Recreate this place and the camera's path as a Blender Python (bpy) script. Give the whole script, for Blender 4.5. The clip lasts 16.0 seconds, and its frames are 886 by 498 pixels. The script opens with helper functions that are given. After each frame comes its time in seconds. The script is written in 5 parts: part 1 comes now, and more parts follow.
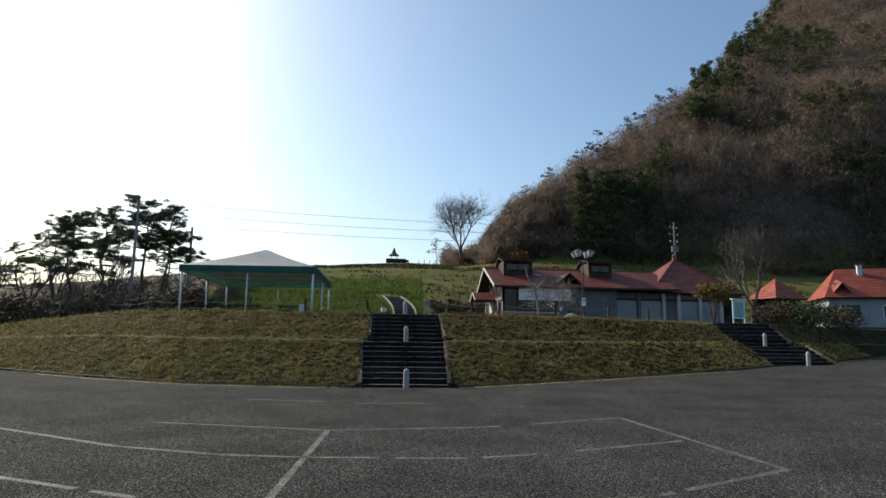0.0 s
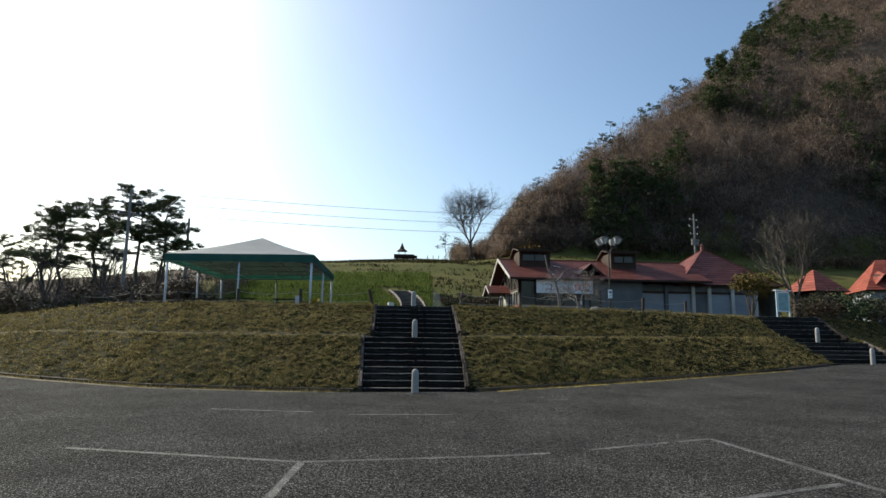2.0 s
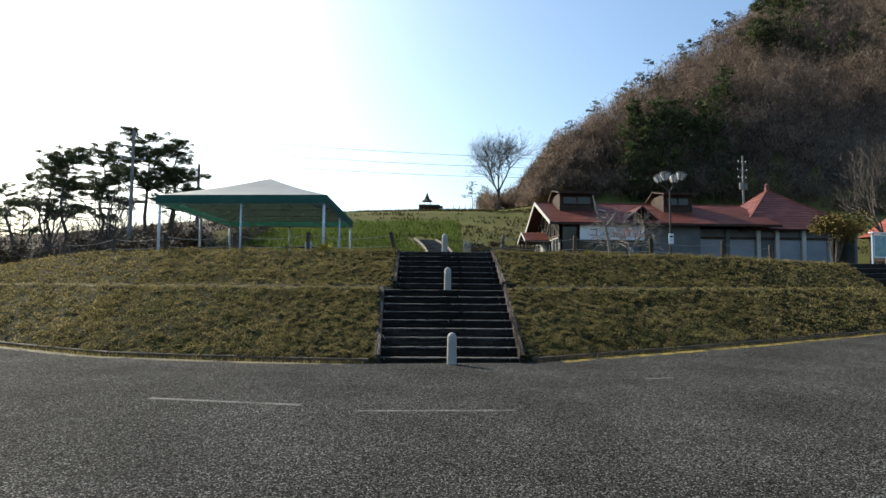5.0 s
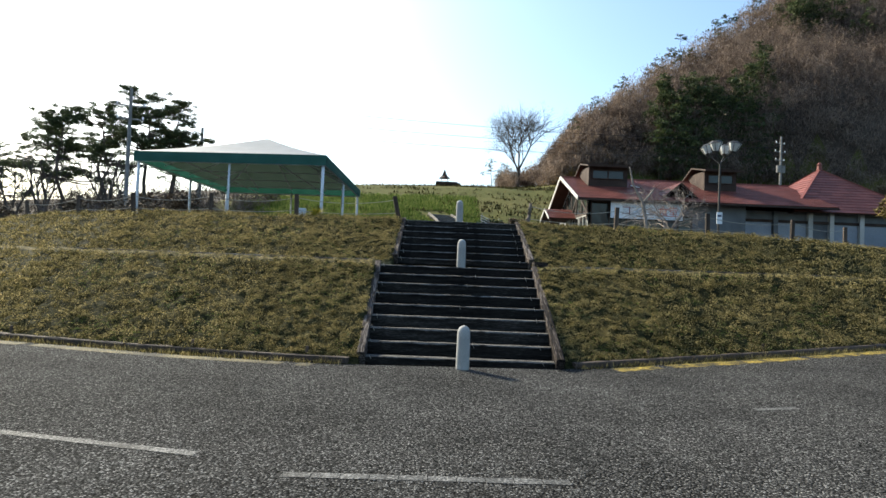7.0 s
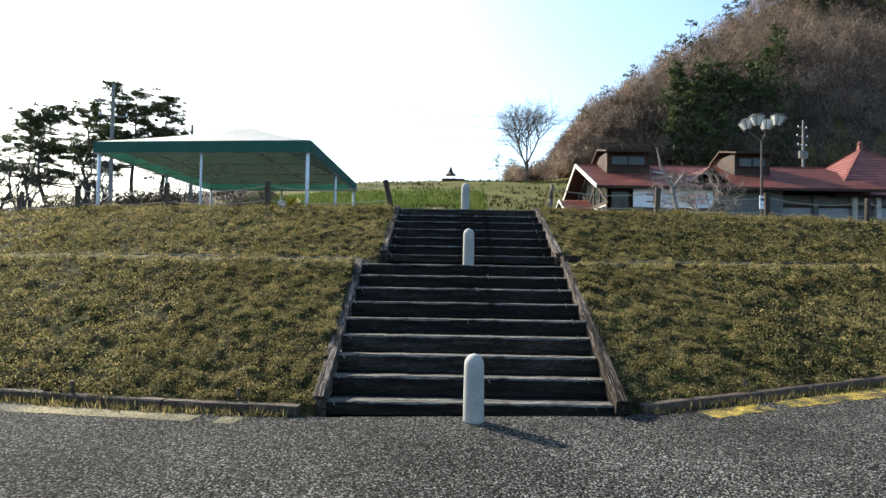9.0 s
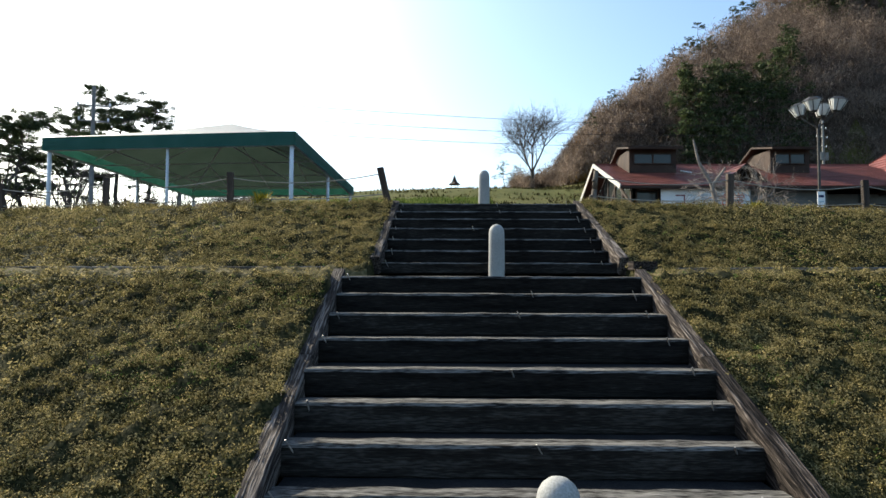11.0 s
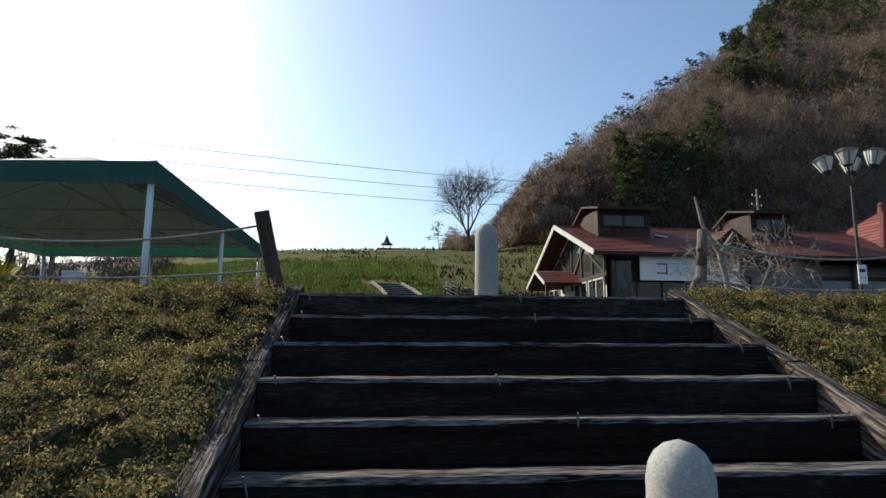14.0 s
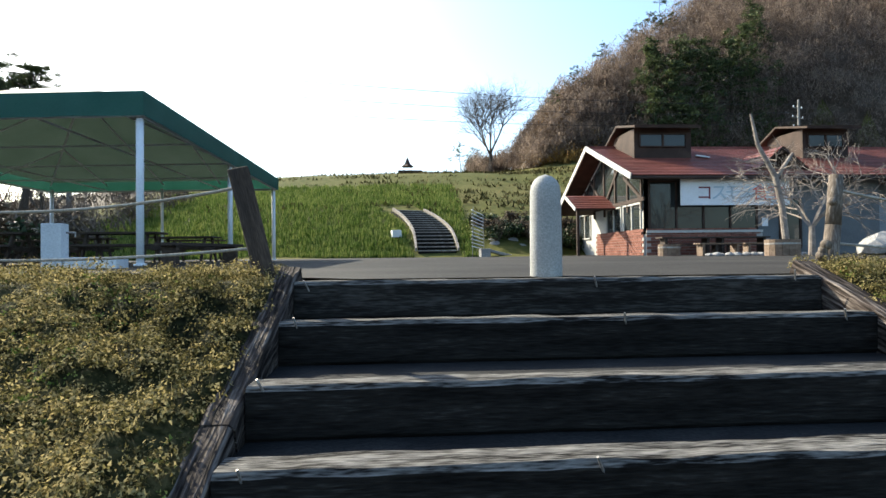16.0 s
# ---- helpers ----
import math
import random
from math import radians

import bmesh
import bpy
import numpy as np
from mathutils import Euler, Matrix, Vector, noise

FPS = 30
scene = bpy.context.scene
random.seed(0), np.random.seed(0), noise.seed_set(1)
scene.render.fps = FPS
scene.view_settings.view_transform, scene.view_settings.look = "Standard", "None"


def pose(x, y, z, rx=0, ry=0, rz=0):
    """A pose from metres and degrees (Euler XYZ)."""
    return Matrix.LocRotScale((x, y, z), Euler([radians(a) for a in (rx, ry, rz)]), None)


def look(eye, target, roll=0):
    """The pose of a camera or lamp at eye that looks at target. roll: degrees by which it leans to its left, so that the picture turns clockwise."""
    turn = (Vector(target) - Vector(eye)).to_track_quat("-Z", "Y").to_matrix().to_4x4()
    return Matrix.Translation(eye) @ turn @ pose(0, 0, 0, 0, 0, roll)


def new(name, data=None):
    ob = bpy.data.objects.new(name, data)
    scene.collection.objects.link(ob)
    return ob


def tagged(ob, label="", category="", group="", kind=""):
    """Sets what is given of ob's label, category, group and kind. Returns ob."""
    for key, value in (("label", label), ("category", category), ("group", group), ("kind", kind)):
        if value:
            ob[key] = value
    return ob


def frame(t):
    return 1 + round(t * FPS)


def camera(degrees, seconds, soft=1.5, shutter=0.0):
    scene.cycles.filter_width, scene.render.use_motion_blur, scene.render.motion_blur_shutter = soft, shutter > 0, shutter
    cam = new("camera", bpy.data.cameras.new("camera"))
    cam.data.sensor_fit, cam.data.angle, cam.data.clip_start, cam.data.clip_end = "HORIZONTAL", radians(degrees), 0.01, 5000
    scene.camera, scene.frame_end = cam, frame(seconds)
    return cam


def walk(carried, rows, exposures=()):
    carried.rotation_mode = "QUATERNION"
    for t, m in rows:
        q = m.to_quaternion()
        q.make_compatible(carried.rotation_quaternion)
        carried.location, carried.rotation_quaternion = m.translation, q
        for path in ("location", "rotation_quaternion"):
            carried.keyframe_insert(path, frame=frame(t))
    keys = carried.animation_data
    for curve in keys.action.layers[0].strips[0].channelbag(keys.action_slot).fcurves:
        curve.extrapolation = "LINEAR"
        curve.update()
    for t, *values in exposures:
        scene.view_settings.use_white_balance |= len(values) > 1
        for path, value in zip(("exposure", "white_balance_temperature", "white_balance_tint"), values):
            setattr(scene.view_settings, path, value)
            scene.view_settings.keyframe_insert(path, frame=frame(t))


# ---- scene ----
cam = camera(74.0, 16.0)
PATH = [
    (0, (-0.725, -10.658, 1.887), (-0.546, -8.688, 2.182), 0.9),
    (0.5, (-0.68, -9.807, 1.824), (-0.514, -7.839, 2.139), 0.4),
    (1, (-0.626, -8.761, 1.786), (-0.46, -6.794, 2.107), 1.1),
    (1.5, (-0.582, -7.853, 1.767), (-0.423, -5.884, 2.075), -0.4),
    (2, (-0.605, -6.869, 1.762), (-0.454, -4.896, 2.049), 0.8),
    (2.5, (-0.587, -6.014, 1.788), (-0.437, -4.039, 2.067), 0.4),
    (3, (-0.642, -5.15, 1.769), (-0.498, -3.168, 1.993), 0.5),
    (3.5, (-0.657, -4.369, 1.765), (-0.519, -2.383, 1.957), -0.4),
    (4, (-0.689, -3.623, 1.769), (-0.579, -1.633, 1.944), -0.5),
    (6.5, (-0.562, 0.999, 1.671), (-0.54, 2.998, 1.732), 1.9),
    (7, (-0.466, 1.862, 1.66), (-0.45, 3.861, 1.716), 2.3),
    (7.5, (-0.43, 2.707, 1.624), (-0.421, 4.706, 1.672), 2.5),
    (8, (-0.368, 3.564, 1.612), (-0.367, 5.564, 1.635), 2.4),
    (8.5, (-0.351, 4.428, 1.623), (-0.353, 6.428, 1.646), 2.2),
    (8.7, (-0.306, 4.747, 1.633), (-0.311, 6.746, 1.669), 1.3),
    (11, (-0.503, 8.599, 1.636), (-0.529, 10.596, 1.727), 0.2),
    (11.5, (-0.636, 9.782, 1.587), (-0.582, 11.769, 1.806), 0.9),
    (12, (-0.718, 10.875, 1.544), (-0.644, 12.838, 1.924), -0.8),
    (12.5, (-0.771, 12.084, 1.544), (-0.57, 14.021, 1.998), -1.0),
    (13, (-0.768, 13.277, 1.972), (-0.553, 15.175, 2.567), 0.9),
    (13.5, (-0.785, 14.166, 2.375), (-0.568, 16.097, 2.847), 0.1),
    (14, (-0.822, 14.68, 2.648), (-0.614, 16.647, 2.943), 0.3),
    (14.5, (-0.796, 15.065, 2.868), (-0.642, 17.051, 3.044), -0.6),
    (15, (-0.784, 15.396, 3.025), (-0.646, 17.387, 3.155), -0.6),
    (15.5, (-0.758, 15.695, 3.128), (-0.62, 17.69, 3.171), -0.7),
    (16, (-0.83, 16.039, 3.145), (-0.694, 18.034, 3.171), -0.6),
]
EXPOSURE = [(0, -0.15), (1.5, -0.1), (2.5, -0.05), (3.5, 0.08), (4, 0.15), (6.5, 0.52), (8.5, 0.95), (11, 0.55), (11.5, 0.3), (12, 0.2), (12.5, 0.05), (13, 0.0), (13.5, -0.12), (14, 0.0), (14.5, 0.33), (15, 0.56), (15.5, 0.82), (16, 1.0)]
BASE, KELVIN, TINT = 0.38, 6050, 2
walk(cam, [(t, look(eye, target, roll)) for t, eye, target, roll in PATH], [(t, BASE + stops, KELVIN, TINT) for t, stops in EXPOSURE])

# ---- world, sun ----
SUN_BEARING, SUN_HEIGHT = -44.5, 32.0      # degrees from +y towards +x, and above the horizon
world = bpy.data.worlds.new("sky")
scene.world = world
world.use_nodes = True
wn = world.node_tree.nodes
sky = wn.new("ShaderNodeTexSky")
sky.sky_type = "NISHITA"
sky.sun_disc = False
sky.sun_elevation = radians(SUN_HEIGHT)
sky.sun_rotation = radians(SUN_BEARING)
sky.air_density, sky.dust_density, sky.ozone_density = 1.0, 2.0, 1.6
wn["Background"].inputs[1].default_value = 0.134
world.node_tree.links.new(sky.outputs[0], wn["Background"].inputs[0])
sun = new("sun", bpy.data.lights.new("sun", "SUN"))
sun.data.energy, sun.data.angle, sun.data.color = 5.0, radians(0.5), (1.0, 0.85, 0.66)
sb, sh = radians(SUN_BEARING), radians(SUN_HEIGHT)
sun_dir = Vector((math.sin(sb) * math.cos(sh), math.cos(sb) * math.cos(sh), math.sin(sh)))
sun.matrix_world = look(sun_dir * 60, (0, 0, 0))


# ---- materials ----
def material(name, rough=0.8, metal=0.0):
    m = bpy.data.materials.new(name)
    m.use_nodes = True
    b = m.node_tree.nodes["Principled BSDF"]
    b.inputs["Roughness"].default_value, b.inputs["Metallic"].default_value = rough, metal
    return m, m.node_tree.nodes, m.node_tree.links, b


def textured(name, colours, scale=4.0, fine=40.0, rough=0.85, bump=0.3, metal=0.0, stretch=(1, 1, 1), island=0.0, per_object=0.0, mix=0.5, distance=0.02, span=(0.3, 0.7), gloss=0.2, worn=None):
    """A surface of two noises, coarse and fine, over a ramp of colours, with relief; pieces may differ in tone."""
    m, n, l, b = material(name, rough, metal)
    b.inputs["Specular IOR Level"].default_value = gloss
    tc = n.new("ShaderNodeTexCoord")
    mp = n.new("ShaderNodeMapping")
    mp.inputs["Scale"].default_value = stretch
    l.new(tc.outputs["Object"], mp.inputs[0])
    a = n.new("ShaderNodeTexNoise")
    a.inputs["Scale"].default_value, a.inputs["Detail"].default_value = scale, 6
    f = n.new("ShaderNodeTexNoise")
    f.inputs["Scale"].default_value, f.inputs["Detail"].default_value = fine, 4
    l.new(mp.outputs[0], a.inputs["Vector"])
    l.new(mp.outputs[0], f.inputs["Vector"])
    mixer = n.new("ShaderNodeMix")
    mixer.inputs[0].default_value = mix
    l.new(a.outputs[0], mixer.inputs[2])
    l.new(f.outputs[0], mixer.inputs[3])
    value = mixer.outputs[0]
    for amount, node, socket in ((island, "ShaderNodeNewGeometry", "Random Per Island"), (per_object, "ShaderNodeObjectInfo", "Random")):
        if amount:
            r = n.new(node)
            k = n.new("ShaderNodeMath")
            k.operation = "MULTIPLY_ADD"
            k.inputs[1].default_value, k.inputs[2].default_value = amount, -amount / 2
            l.new(r.outputs[socket], k.inputs[0])
            s = n.new("ShaderNodeMath")
            s.operation = "ADD"
            l.new(value, s.inputs[0])
            l.new(k.outputs[0], s.inputs[1])
            value = s.outputs[0]
    ramp = n.new("ShaderNodeValToRGB")
    e = ramp.color_ramp.elements
    while len(e) < len(colours):
        e.new(0.5)
    for i, c in enumerate(colours):
        e[i].position = span[0] + (span[1] - span[0]) * i / max(1, len(colours) - 1)
        e[i].color = (*c, 1)
    l.new(value, ramp.inputs[0])
    colour = ramp.outputs[0]
    if worn:                                     # upper faces paler: trodden wear, plus sunlight painted onto the tops
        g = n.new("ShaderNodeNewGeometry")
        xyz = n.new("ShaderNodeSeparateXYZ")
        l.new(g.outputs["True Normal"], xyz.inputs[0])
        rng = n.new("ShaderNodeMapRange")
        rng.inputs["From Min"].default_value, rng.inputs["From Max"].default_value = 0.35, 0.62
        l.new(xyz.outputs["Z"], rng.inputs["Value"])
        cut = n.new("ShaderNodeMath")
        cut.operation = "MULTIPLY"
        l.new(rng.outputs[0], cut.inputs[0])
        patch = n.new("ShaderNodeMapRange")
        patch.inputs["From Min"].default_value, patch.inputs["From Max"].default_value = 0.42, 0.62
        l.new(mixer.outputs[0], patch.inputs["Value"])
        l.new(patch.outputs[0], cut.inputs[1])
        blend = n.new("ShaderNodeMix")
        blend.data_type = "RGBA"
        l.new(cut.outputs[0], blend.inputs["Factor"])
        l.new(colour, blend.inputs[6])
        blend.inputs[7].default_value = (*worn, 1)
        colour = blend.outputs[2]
    l.new(colour, b.inputs["Base Color"])
    if bump:
        u = n.new("ShaderNodeBump")
        u.inputs["Strength"].default_value, u.inputs["Distance"].default_value = bump, distance
        l.new(mixer.outputs[0], u.inputs["Height"])
        l.new(u.outputs[0], b.inputs["Normal"])
    return m


def chippings(name, colours, cell=52.0, relief=0.8):
    """Coarse asphalt: every chip of stone has its own tone and stands proud of dark bitumen, over broad stains."""
    m, n, l, b = material(name, 0.95)
    b.inputs["Specular IOR Level"].default_value = 0.03
    tc = n.new("ShaderNodeTexCoord")
    chip = n.new("ShaderNodeTexVoronoi")
    chip.inputs["Scale"].default_value, chip.inputs["Randomness"].default_value = cell, 1.0
    stain = n.new("ShaderNodeTexNoise")
    stain.inputs["Scale"].default_value, stain.inputs["Detail"].default_value = 0.55, 5
    l.new(tc.outputs["Object"], chip.inputs["Vector"])
    l.new(tc.outputs["Object"], stain.inputs["Vector"])
    tone = n.new("ShaderNodeSeparateColor")
    l.new(chip.outputs["Color"], tone.inputs[0])
    ramp = n.new("ShaderNodeValToRGB")
    e = ramp.color_ramp.elements
    while len(e) < len(colours):
        e.new(0.5)
    for i, (p, c) in enumerate(colours):
        e[i].position, e[i].color = p, (*c, 1)
    l.new(tone.outputs[0], ramp.inputs[0])
    gap = n.new("ShaderNodeMapRange")
    gap.inputs["From Min"].default_value, gap.inputs["From Max"].default_value = 0.35, 0.75
    gap.inputs["To Min"].default_value, gap.inputs["To Max"].default_value = 1.0, 0.12
    l.new(chip.outputs["Distance"], gap.inputs["Value"])
    wear = n.new("ShaderNodeMapRange")
    wear.inputs["From Min"].default_value, wear.inputs["From Max"].default_value = 0.3, 0.7
    wear.inputs["To Min"].default_value, wear.inputs["To Max"].default_value = 0.72, 1.3
    l.new(stain.outputs[0], wear.inputs["Value"])
    k = n.new("ShaderNodeMath")
    k.operation = "MULTIPLY"
    l.new(gap.outputs[0], k.inputs[0])
    l.new(wear.outputs[0], k.inputs[1])
    mul = n.new("ShaderNodeVectorMath")
    mul.operation = "SCALE"
    l.new(ramp.outputs[0], mul.inputs[0])
    l.new(k.outputs[0], mul.inputs["Scale"])
    l.new(mul.outputs[0], b.inputs["Base Color"])
    u = n.new("ShaderNodeBump")
    u.inputs["Strength"].default_value, u.inputs["Distance"].default_value = relief, 0.012
    u.invert = True
    l.new(chip.outputs["Distance"], u.inputs["Height"])
    l.new(u.outputs[0], b.inputs["Normal"])
    return m


def thin_leaf(mat, share=0.45):
    """Lets part of the light through, as thin leaves do."""
    n, l = mat.node_tree.nodes, mat.node_tree.links
    b = n["Principled BSDF"]
    tr = n.new("ShaderNodeBsdfTranslucent")
    l.new(b.inputs["Base Color"].links[0].from_socket, tr.inputs["Color"])
    mx = n.new("ShaderNodeMixShader")
    mx.inputs[0].default_value = share
    l.new(b.outputs[0], mx.inputs[1])
    l.new(tr.outputs[0], mx.inputs[2])
    l.new(mx.outputs[0], n["Material Output"].inputs["Surface"])
    return mat


ASPHALT = chippings("asphalt", [(0.0, (0.019, 0.0187, 0.0178)), (0.5, (0.054, 0.053, 0.051)), (0.82, (0.115, 0.113, 0.108)), (1.0, (0.27, 0.265, 0.255))], 60.0, 1.0)
PAVING = textured("upper_asphalt", [(0.016, 0.0155, 0.0145), (0.034, 0.032, 0.03), (0.065, 0.06, 0.054)], 0.5, 60, 0.9, 0.4, mix=0.5, gloss=0.1)
LAWN = textured("winter_lawn", [(0.008, 0.009, 0.004), (0.026, 0.026, 0.010), (0.07, 0.06, 0.026)], 0.9, 30, 0.95, 1.0, mix=0.6, distance=0.05, span=(0.36, 0.64), gloss=0.05)
DRY_LAWN = textured("straw_lawn", [(0.03, 0.028, 0.012), (0.09, 0.075, 0.034), (0.19, 0.15, 0.078)], 1.2, 24, 0.95, 1.0, mix=0.6, distance=0.04, gloss=0.05)
BLADE_DRY = thin_leaf(textured("olive_cushion_leaf", [(0.05, 0.045, 0.016), (0.17, 0.143, 0.052), (0.4, 0.32, 0.145)], 0.9, 5, 0.9, 0, island=0.6, gloss=0.05), 0.4)
BLADE_GREEN = thin_leaf(textured("green_shoot", [(0.05, 0.085, 0.014), (0.12, 0.17, 0.032), (0.25, 0.27, 0.075)], 0.5, 5, 0.9, 0, island=0.7, gloss=0.08), 0.2)
# the pale tops of these sleepers hold painted sunlight as well as wear
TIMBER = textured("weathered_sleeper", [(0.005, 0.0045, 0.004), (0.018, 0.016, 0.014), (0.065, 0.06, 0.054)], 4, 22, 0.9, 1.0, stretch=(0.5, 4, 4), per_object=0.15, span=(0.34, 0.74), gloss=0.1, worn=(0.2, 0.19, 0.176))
TIMBER_Y = textured("weathered_side_beam", [(0.008, 0.006, 0.005), (0.06, 0.047, 0.04), (0.23, 0.195, 0.17)], 2.5, 9, 0.9, 1.0, stretch=(6, 0.4, 6), per_object=0.2, mix=0.6, distance=0.05, span=(0.38, 0.62), gloss=0.1)
POST_WOOD = textured("dark_post_wood", [(0.02, 0.017, 0.015), (0.06, 0.045, 0.035), (0.12, 0.09, 0.07)], 4, 40, 0.85, 0.6, stretch=(4, 4, 0.4), per_object=0.2)
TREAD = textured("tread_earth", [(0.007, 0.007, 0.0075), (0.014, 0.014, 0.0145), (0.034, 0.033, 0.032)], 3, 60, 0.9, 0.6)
GRANITE = textured("pale_granite", [(0.2, 0.2, 0.193), (0.31, 0.305, 0.29), (0.43, 0.425, 0.405)], 3, 90, 0.75, 0.35, mix=0.6, distance=0.004)
WHITE_PAINT = textured("worn_line_paint", [(0.028, 0.028, 0.028), (0.075, 0.075, 0.073), (0.24, 0.236, 0.229)], 2.5, 42, 0.8, 1.0, mix=0.7, distance=0.02, span=(0.36, 0.64))
YELLOW_PAINT = textured("worn_yellow_paint", [(0.022, 0.02, 0.015), (0.17, 0.13, 0.03), (0.46, 0.33, 0.05)], 5, 40, 0.85, 0.8, mix=0.5, span=(0.42, 0.64))
RED_ROOF = textured("red_roof_sheet", [(0.2, 0.045, 0.03), (0.3, 0.07, 0.05), (0.4, 0.11, 0.08)], 1.5, 20, 0.5, 0.15)
FOREST = textured("hillside_soil", [(0.03, 0.024, 0.018), (0.075, 0.057, 0.042), (0.13, 0.1, 0.075)], 0.06, 0.9, 0.95, 0.8, distance=0.6)
MEADOW = textured("meadow", [(0.048, 0.058, 0.015), (0.092, 0.092, 0.027), (0.155, 0.125, 0.052)], 0.08, 2.2, 0.95, 0.6, distance=0.1, gloss=0.05)


# ---- shaping helpers ----
def part(name, bm, mat, parent=None, label=""):
    """Link a bmesh as one mesh object, under a thing or part where one is given."""
    me = bpy.data.meshes.new(name)
    bm.to_mesh(me)
    bm.free()
    me.materials.append(mat)
    ob = new(name, me)
    if parent:
        ob.parent = parent
    return tagged(ob, label)


def thing(name, label, category, at=(0, 0, 0), turn=0.0, group="", kind=""):
    ob = new(name)
    ob.matrix_world = pose(*at, 0, 0, turn)
    return tagged(ob, label, category, group, kind)


def smooth(ob):
    for p in ob.data.polygons:
        p.use_smooth = True
    return ob


def box(bm, c, s, turn=None, bevel=0.0):
    r = bmesh.ops.create_cube(bm, size=1)
    v = r["verts"]
    m = Matrix.Translation(c) @ (turn or Matrix.Identity(4)) @ Matrix.Diagonal((*s, 1))
    bmesh.ops.transform(bm, matrix=m, verts=v)
    if bevel:
        e = {x for y in v for x in y.link_edges}
        bmesh.ops.bevel(bm, geom=list(e), offset=bevel, segments=2, affect="EDGES", profile=0.6)
    return bm


def boxed(*args, **kw):
    return box(bmesh.new(), *args, **kw)


def rod(bm, a, b, ra, rb=None, n=8, caps=True):
    """A round bar from a to b."""
    a, b = Vector(a), Vector(b)
    d = b - a
    r = bmesh.ops.create_cone(bm, cap_ends=caps, segments=n, radius1=ra, radius2=ra if rb is None else rb, depth=d.length)
    bmesh.ops.transform(bm, matrix=Matrix.Translation((a + b) / 2) @ d.to_track_quat("Z", "Y").to_matrix().to_4x4(), verts=r["verts"])
    return bm


def bar(bm, a, b, w, h):
    """A square bar from a to b, w wide and h high."""
    a, b = Vector(a), Vector(b)
    d = b - a
    up = Vector((0, 0, 1)) if abs(d.normalized().z) < 0.95 else Vector((0, 1, 0))
    x = d.cross(up).normalized()
    z = x.cross(d).normalized()
    m = Matrix((x, d.normalized(), z)).transposed().to_4x4()
    return box(bm, (a + b) / 2, (w, d.length, h), m)


def beam(length, w, h, seed, rough=0.008, segs=26):
    """A worn sleeper along x, its edges rounded and its faces uneven, with the top centred on the origin."""
    bm = bmesh.new()
    c = min(w, h) * 0.11
    ring = [(-w / 2, -h + c), (-w / 2, -c), (-w / 2 + c, 0), (w / 2 - c, 0), (w / 2, -c), (w / 2, -h + c), (w / 2 - c, -h), (-w / 2 + c, -h)]
    rows = []
    for i in range(segs + 1):
        x = -length / 2 + length * i / segs
        row = []
        for j, (y, z) in enumerate(ring):
            k = noise.noise(Vector((x * 3.1 + seed * 7.7, j * 1.3, seed))) + 0.6 * noise.noise(Vector((x * 11, j * 2.7, seed + 3)))
            row.append(bm.verts.new((x, y + rough * k, z + rough * 0.9 * k)))
        rows.append(row)
    for a, b in zip(rows, rows[1:]):
        for j in range(8):
            bm.faces.new((a[j], a[(j + 1) % 8], b[(j + 1) % 8], b[j]))
    bm.faces.new(rows[0][::-1])
    bm.faces.new(rows[-1])
    bmesh.ops.recalc_face_normals(bm, faces=bm.faces)
    return bm


def mesh_of(name, verts, faces, mat, parent=None):
    me = bpy.data.meshes.new(name)
    me.from_pydata(verts, [], faces)
    me.materials.append(mat)
    me.update()
    ob = new(name, me)
    if parent:
        ob.parent = parent
    return ob


# ---- the lie of the land ----
TOP, MID = 3.0, 1.63
KERB_X = [-60, -30, -19, -13.7, -8.7, -4.5, -1.8, 1.8, 3.8, 6.9, 9.5, 15.8, 20.5, 26, 35, 70]
KERB_Y = [50, 27.5, 19.6, 15.7, 12.75, 11.75, 11.45, 11.75, 12.5, 13.7, 14.8, 17.6, 20.6, 23.5, 30, 52]
EDGE_X = [-60, -30, -17, -11, -8, -3.7, -1.8, 1.8, 5.2, 8.7, 12.3, 18, 22.5, 28, 40, 70]
EDGE_Y = [58, 34, 25.5, 21.9, 20.95, 19.95, 19.65, 19.65, 20.4, 21.2, 22.2, 26.0, 28.2, 30.4, 36.5, 58]
FOOT_X = [-60, -30, -24, -16, 45, 90]
FOOT_Z = [0.6, 1.8, 2.4, TOP, TOP, TOP]


def rise(y):
    """The yard and the land behind it climb gently."""
    return 0.004 * max(0.0, y - 20.0) + 0.0137 * max(0.0, y - 46.0)


def yard_z(y):
    return TOP + rise(y)


def swung(x, y):
    """A spot of the far land, which lies turned a little to the walk."""
    return x + 0.027 * y, y - 0.027 * x


def lot_z(x):
    return 0.028 * min(max(x - 2.0, 0.0), 40.0)


def profile(x):
    """The bank at x: foot, terrace front, terrace back and top, as (y, z)."""
    y0, y3 = float(np.interp(x, KERB_X, KERB_Y)), float(np.interp(x, EDGE_X, EDGE_Y))
    top = float(np.interp(x, FOOT_X, FOOT_Z)) + rise(y3)
    z0 = lot_z(x)
    mid = z0 + (top - z0) * (MID - 0.2 * min(max(x, 0) / 17, 1)) / TOP if x < -16 else MID + 0.12 * min(max(x - 2, 0) / 15, 1)
    d = y3 - y0
    return [(y0, z0), (y0 + 0.475 * d, mid), (y0 + 0.60 * d, mid + 0.05), (y3, top)]


RIDGE_X = [11, 17, 23, 40, 74, 111, 189, 320, 600]
RIDGE_Y = [98, 106, 113, 129, 158, 190, 276, 408, 545]


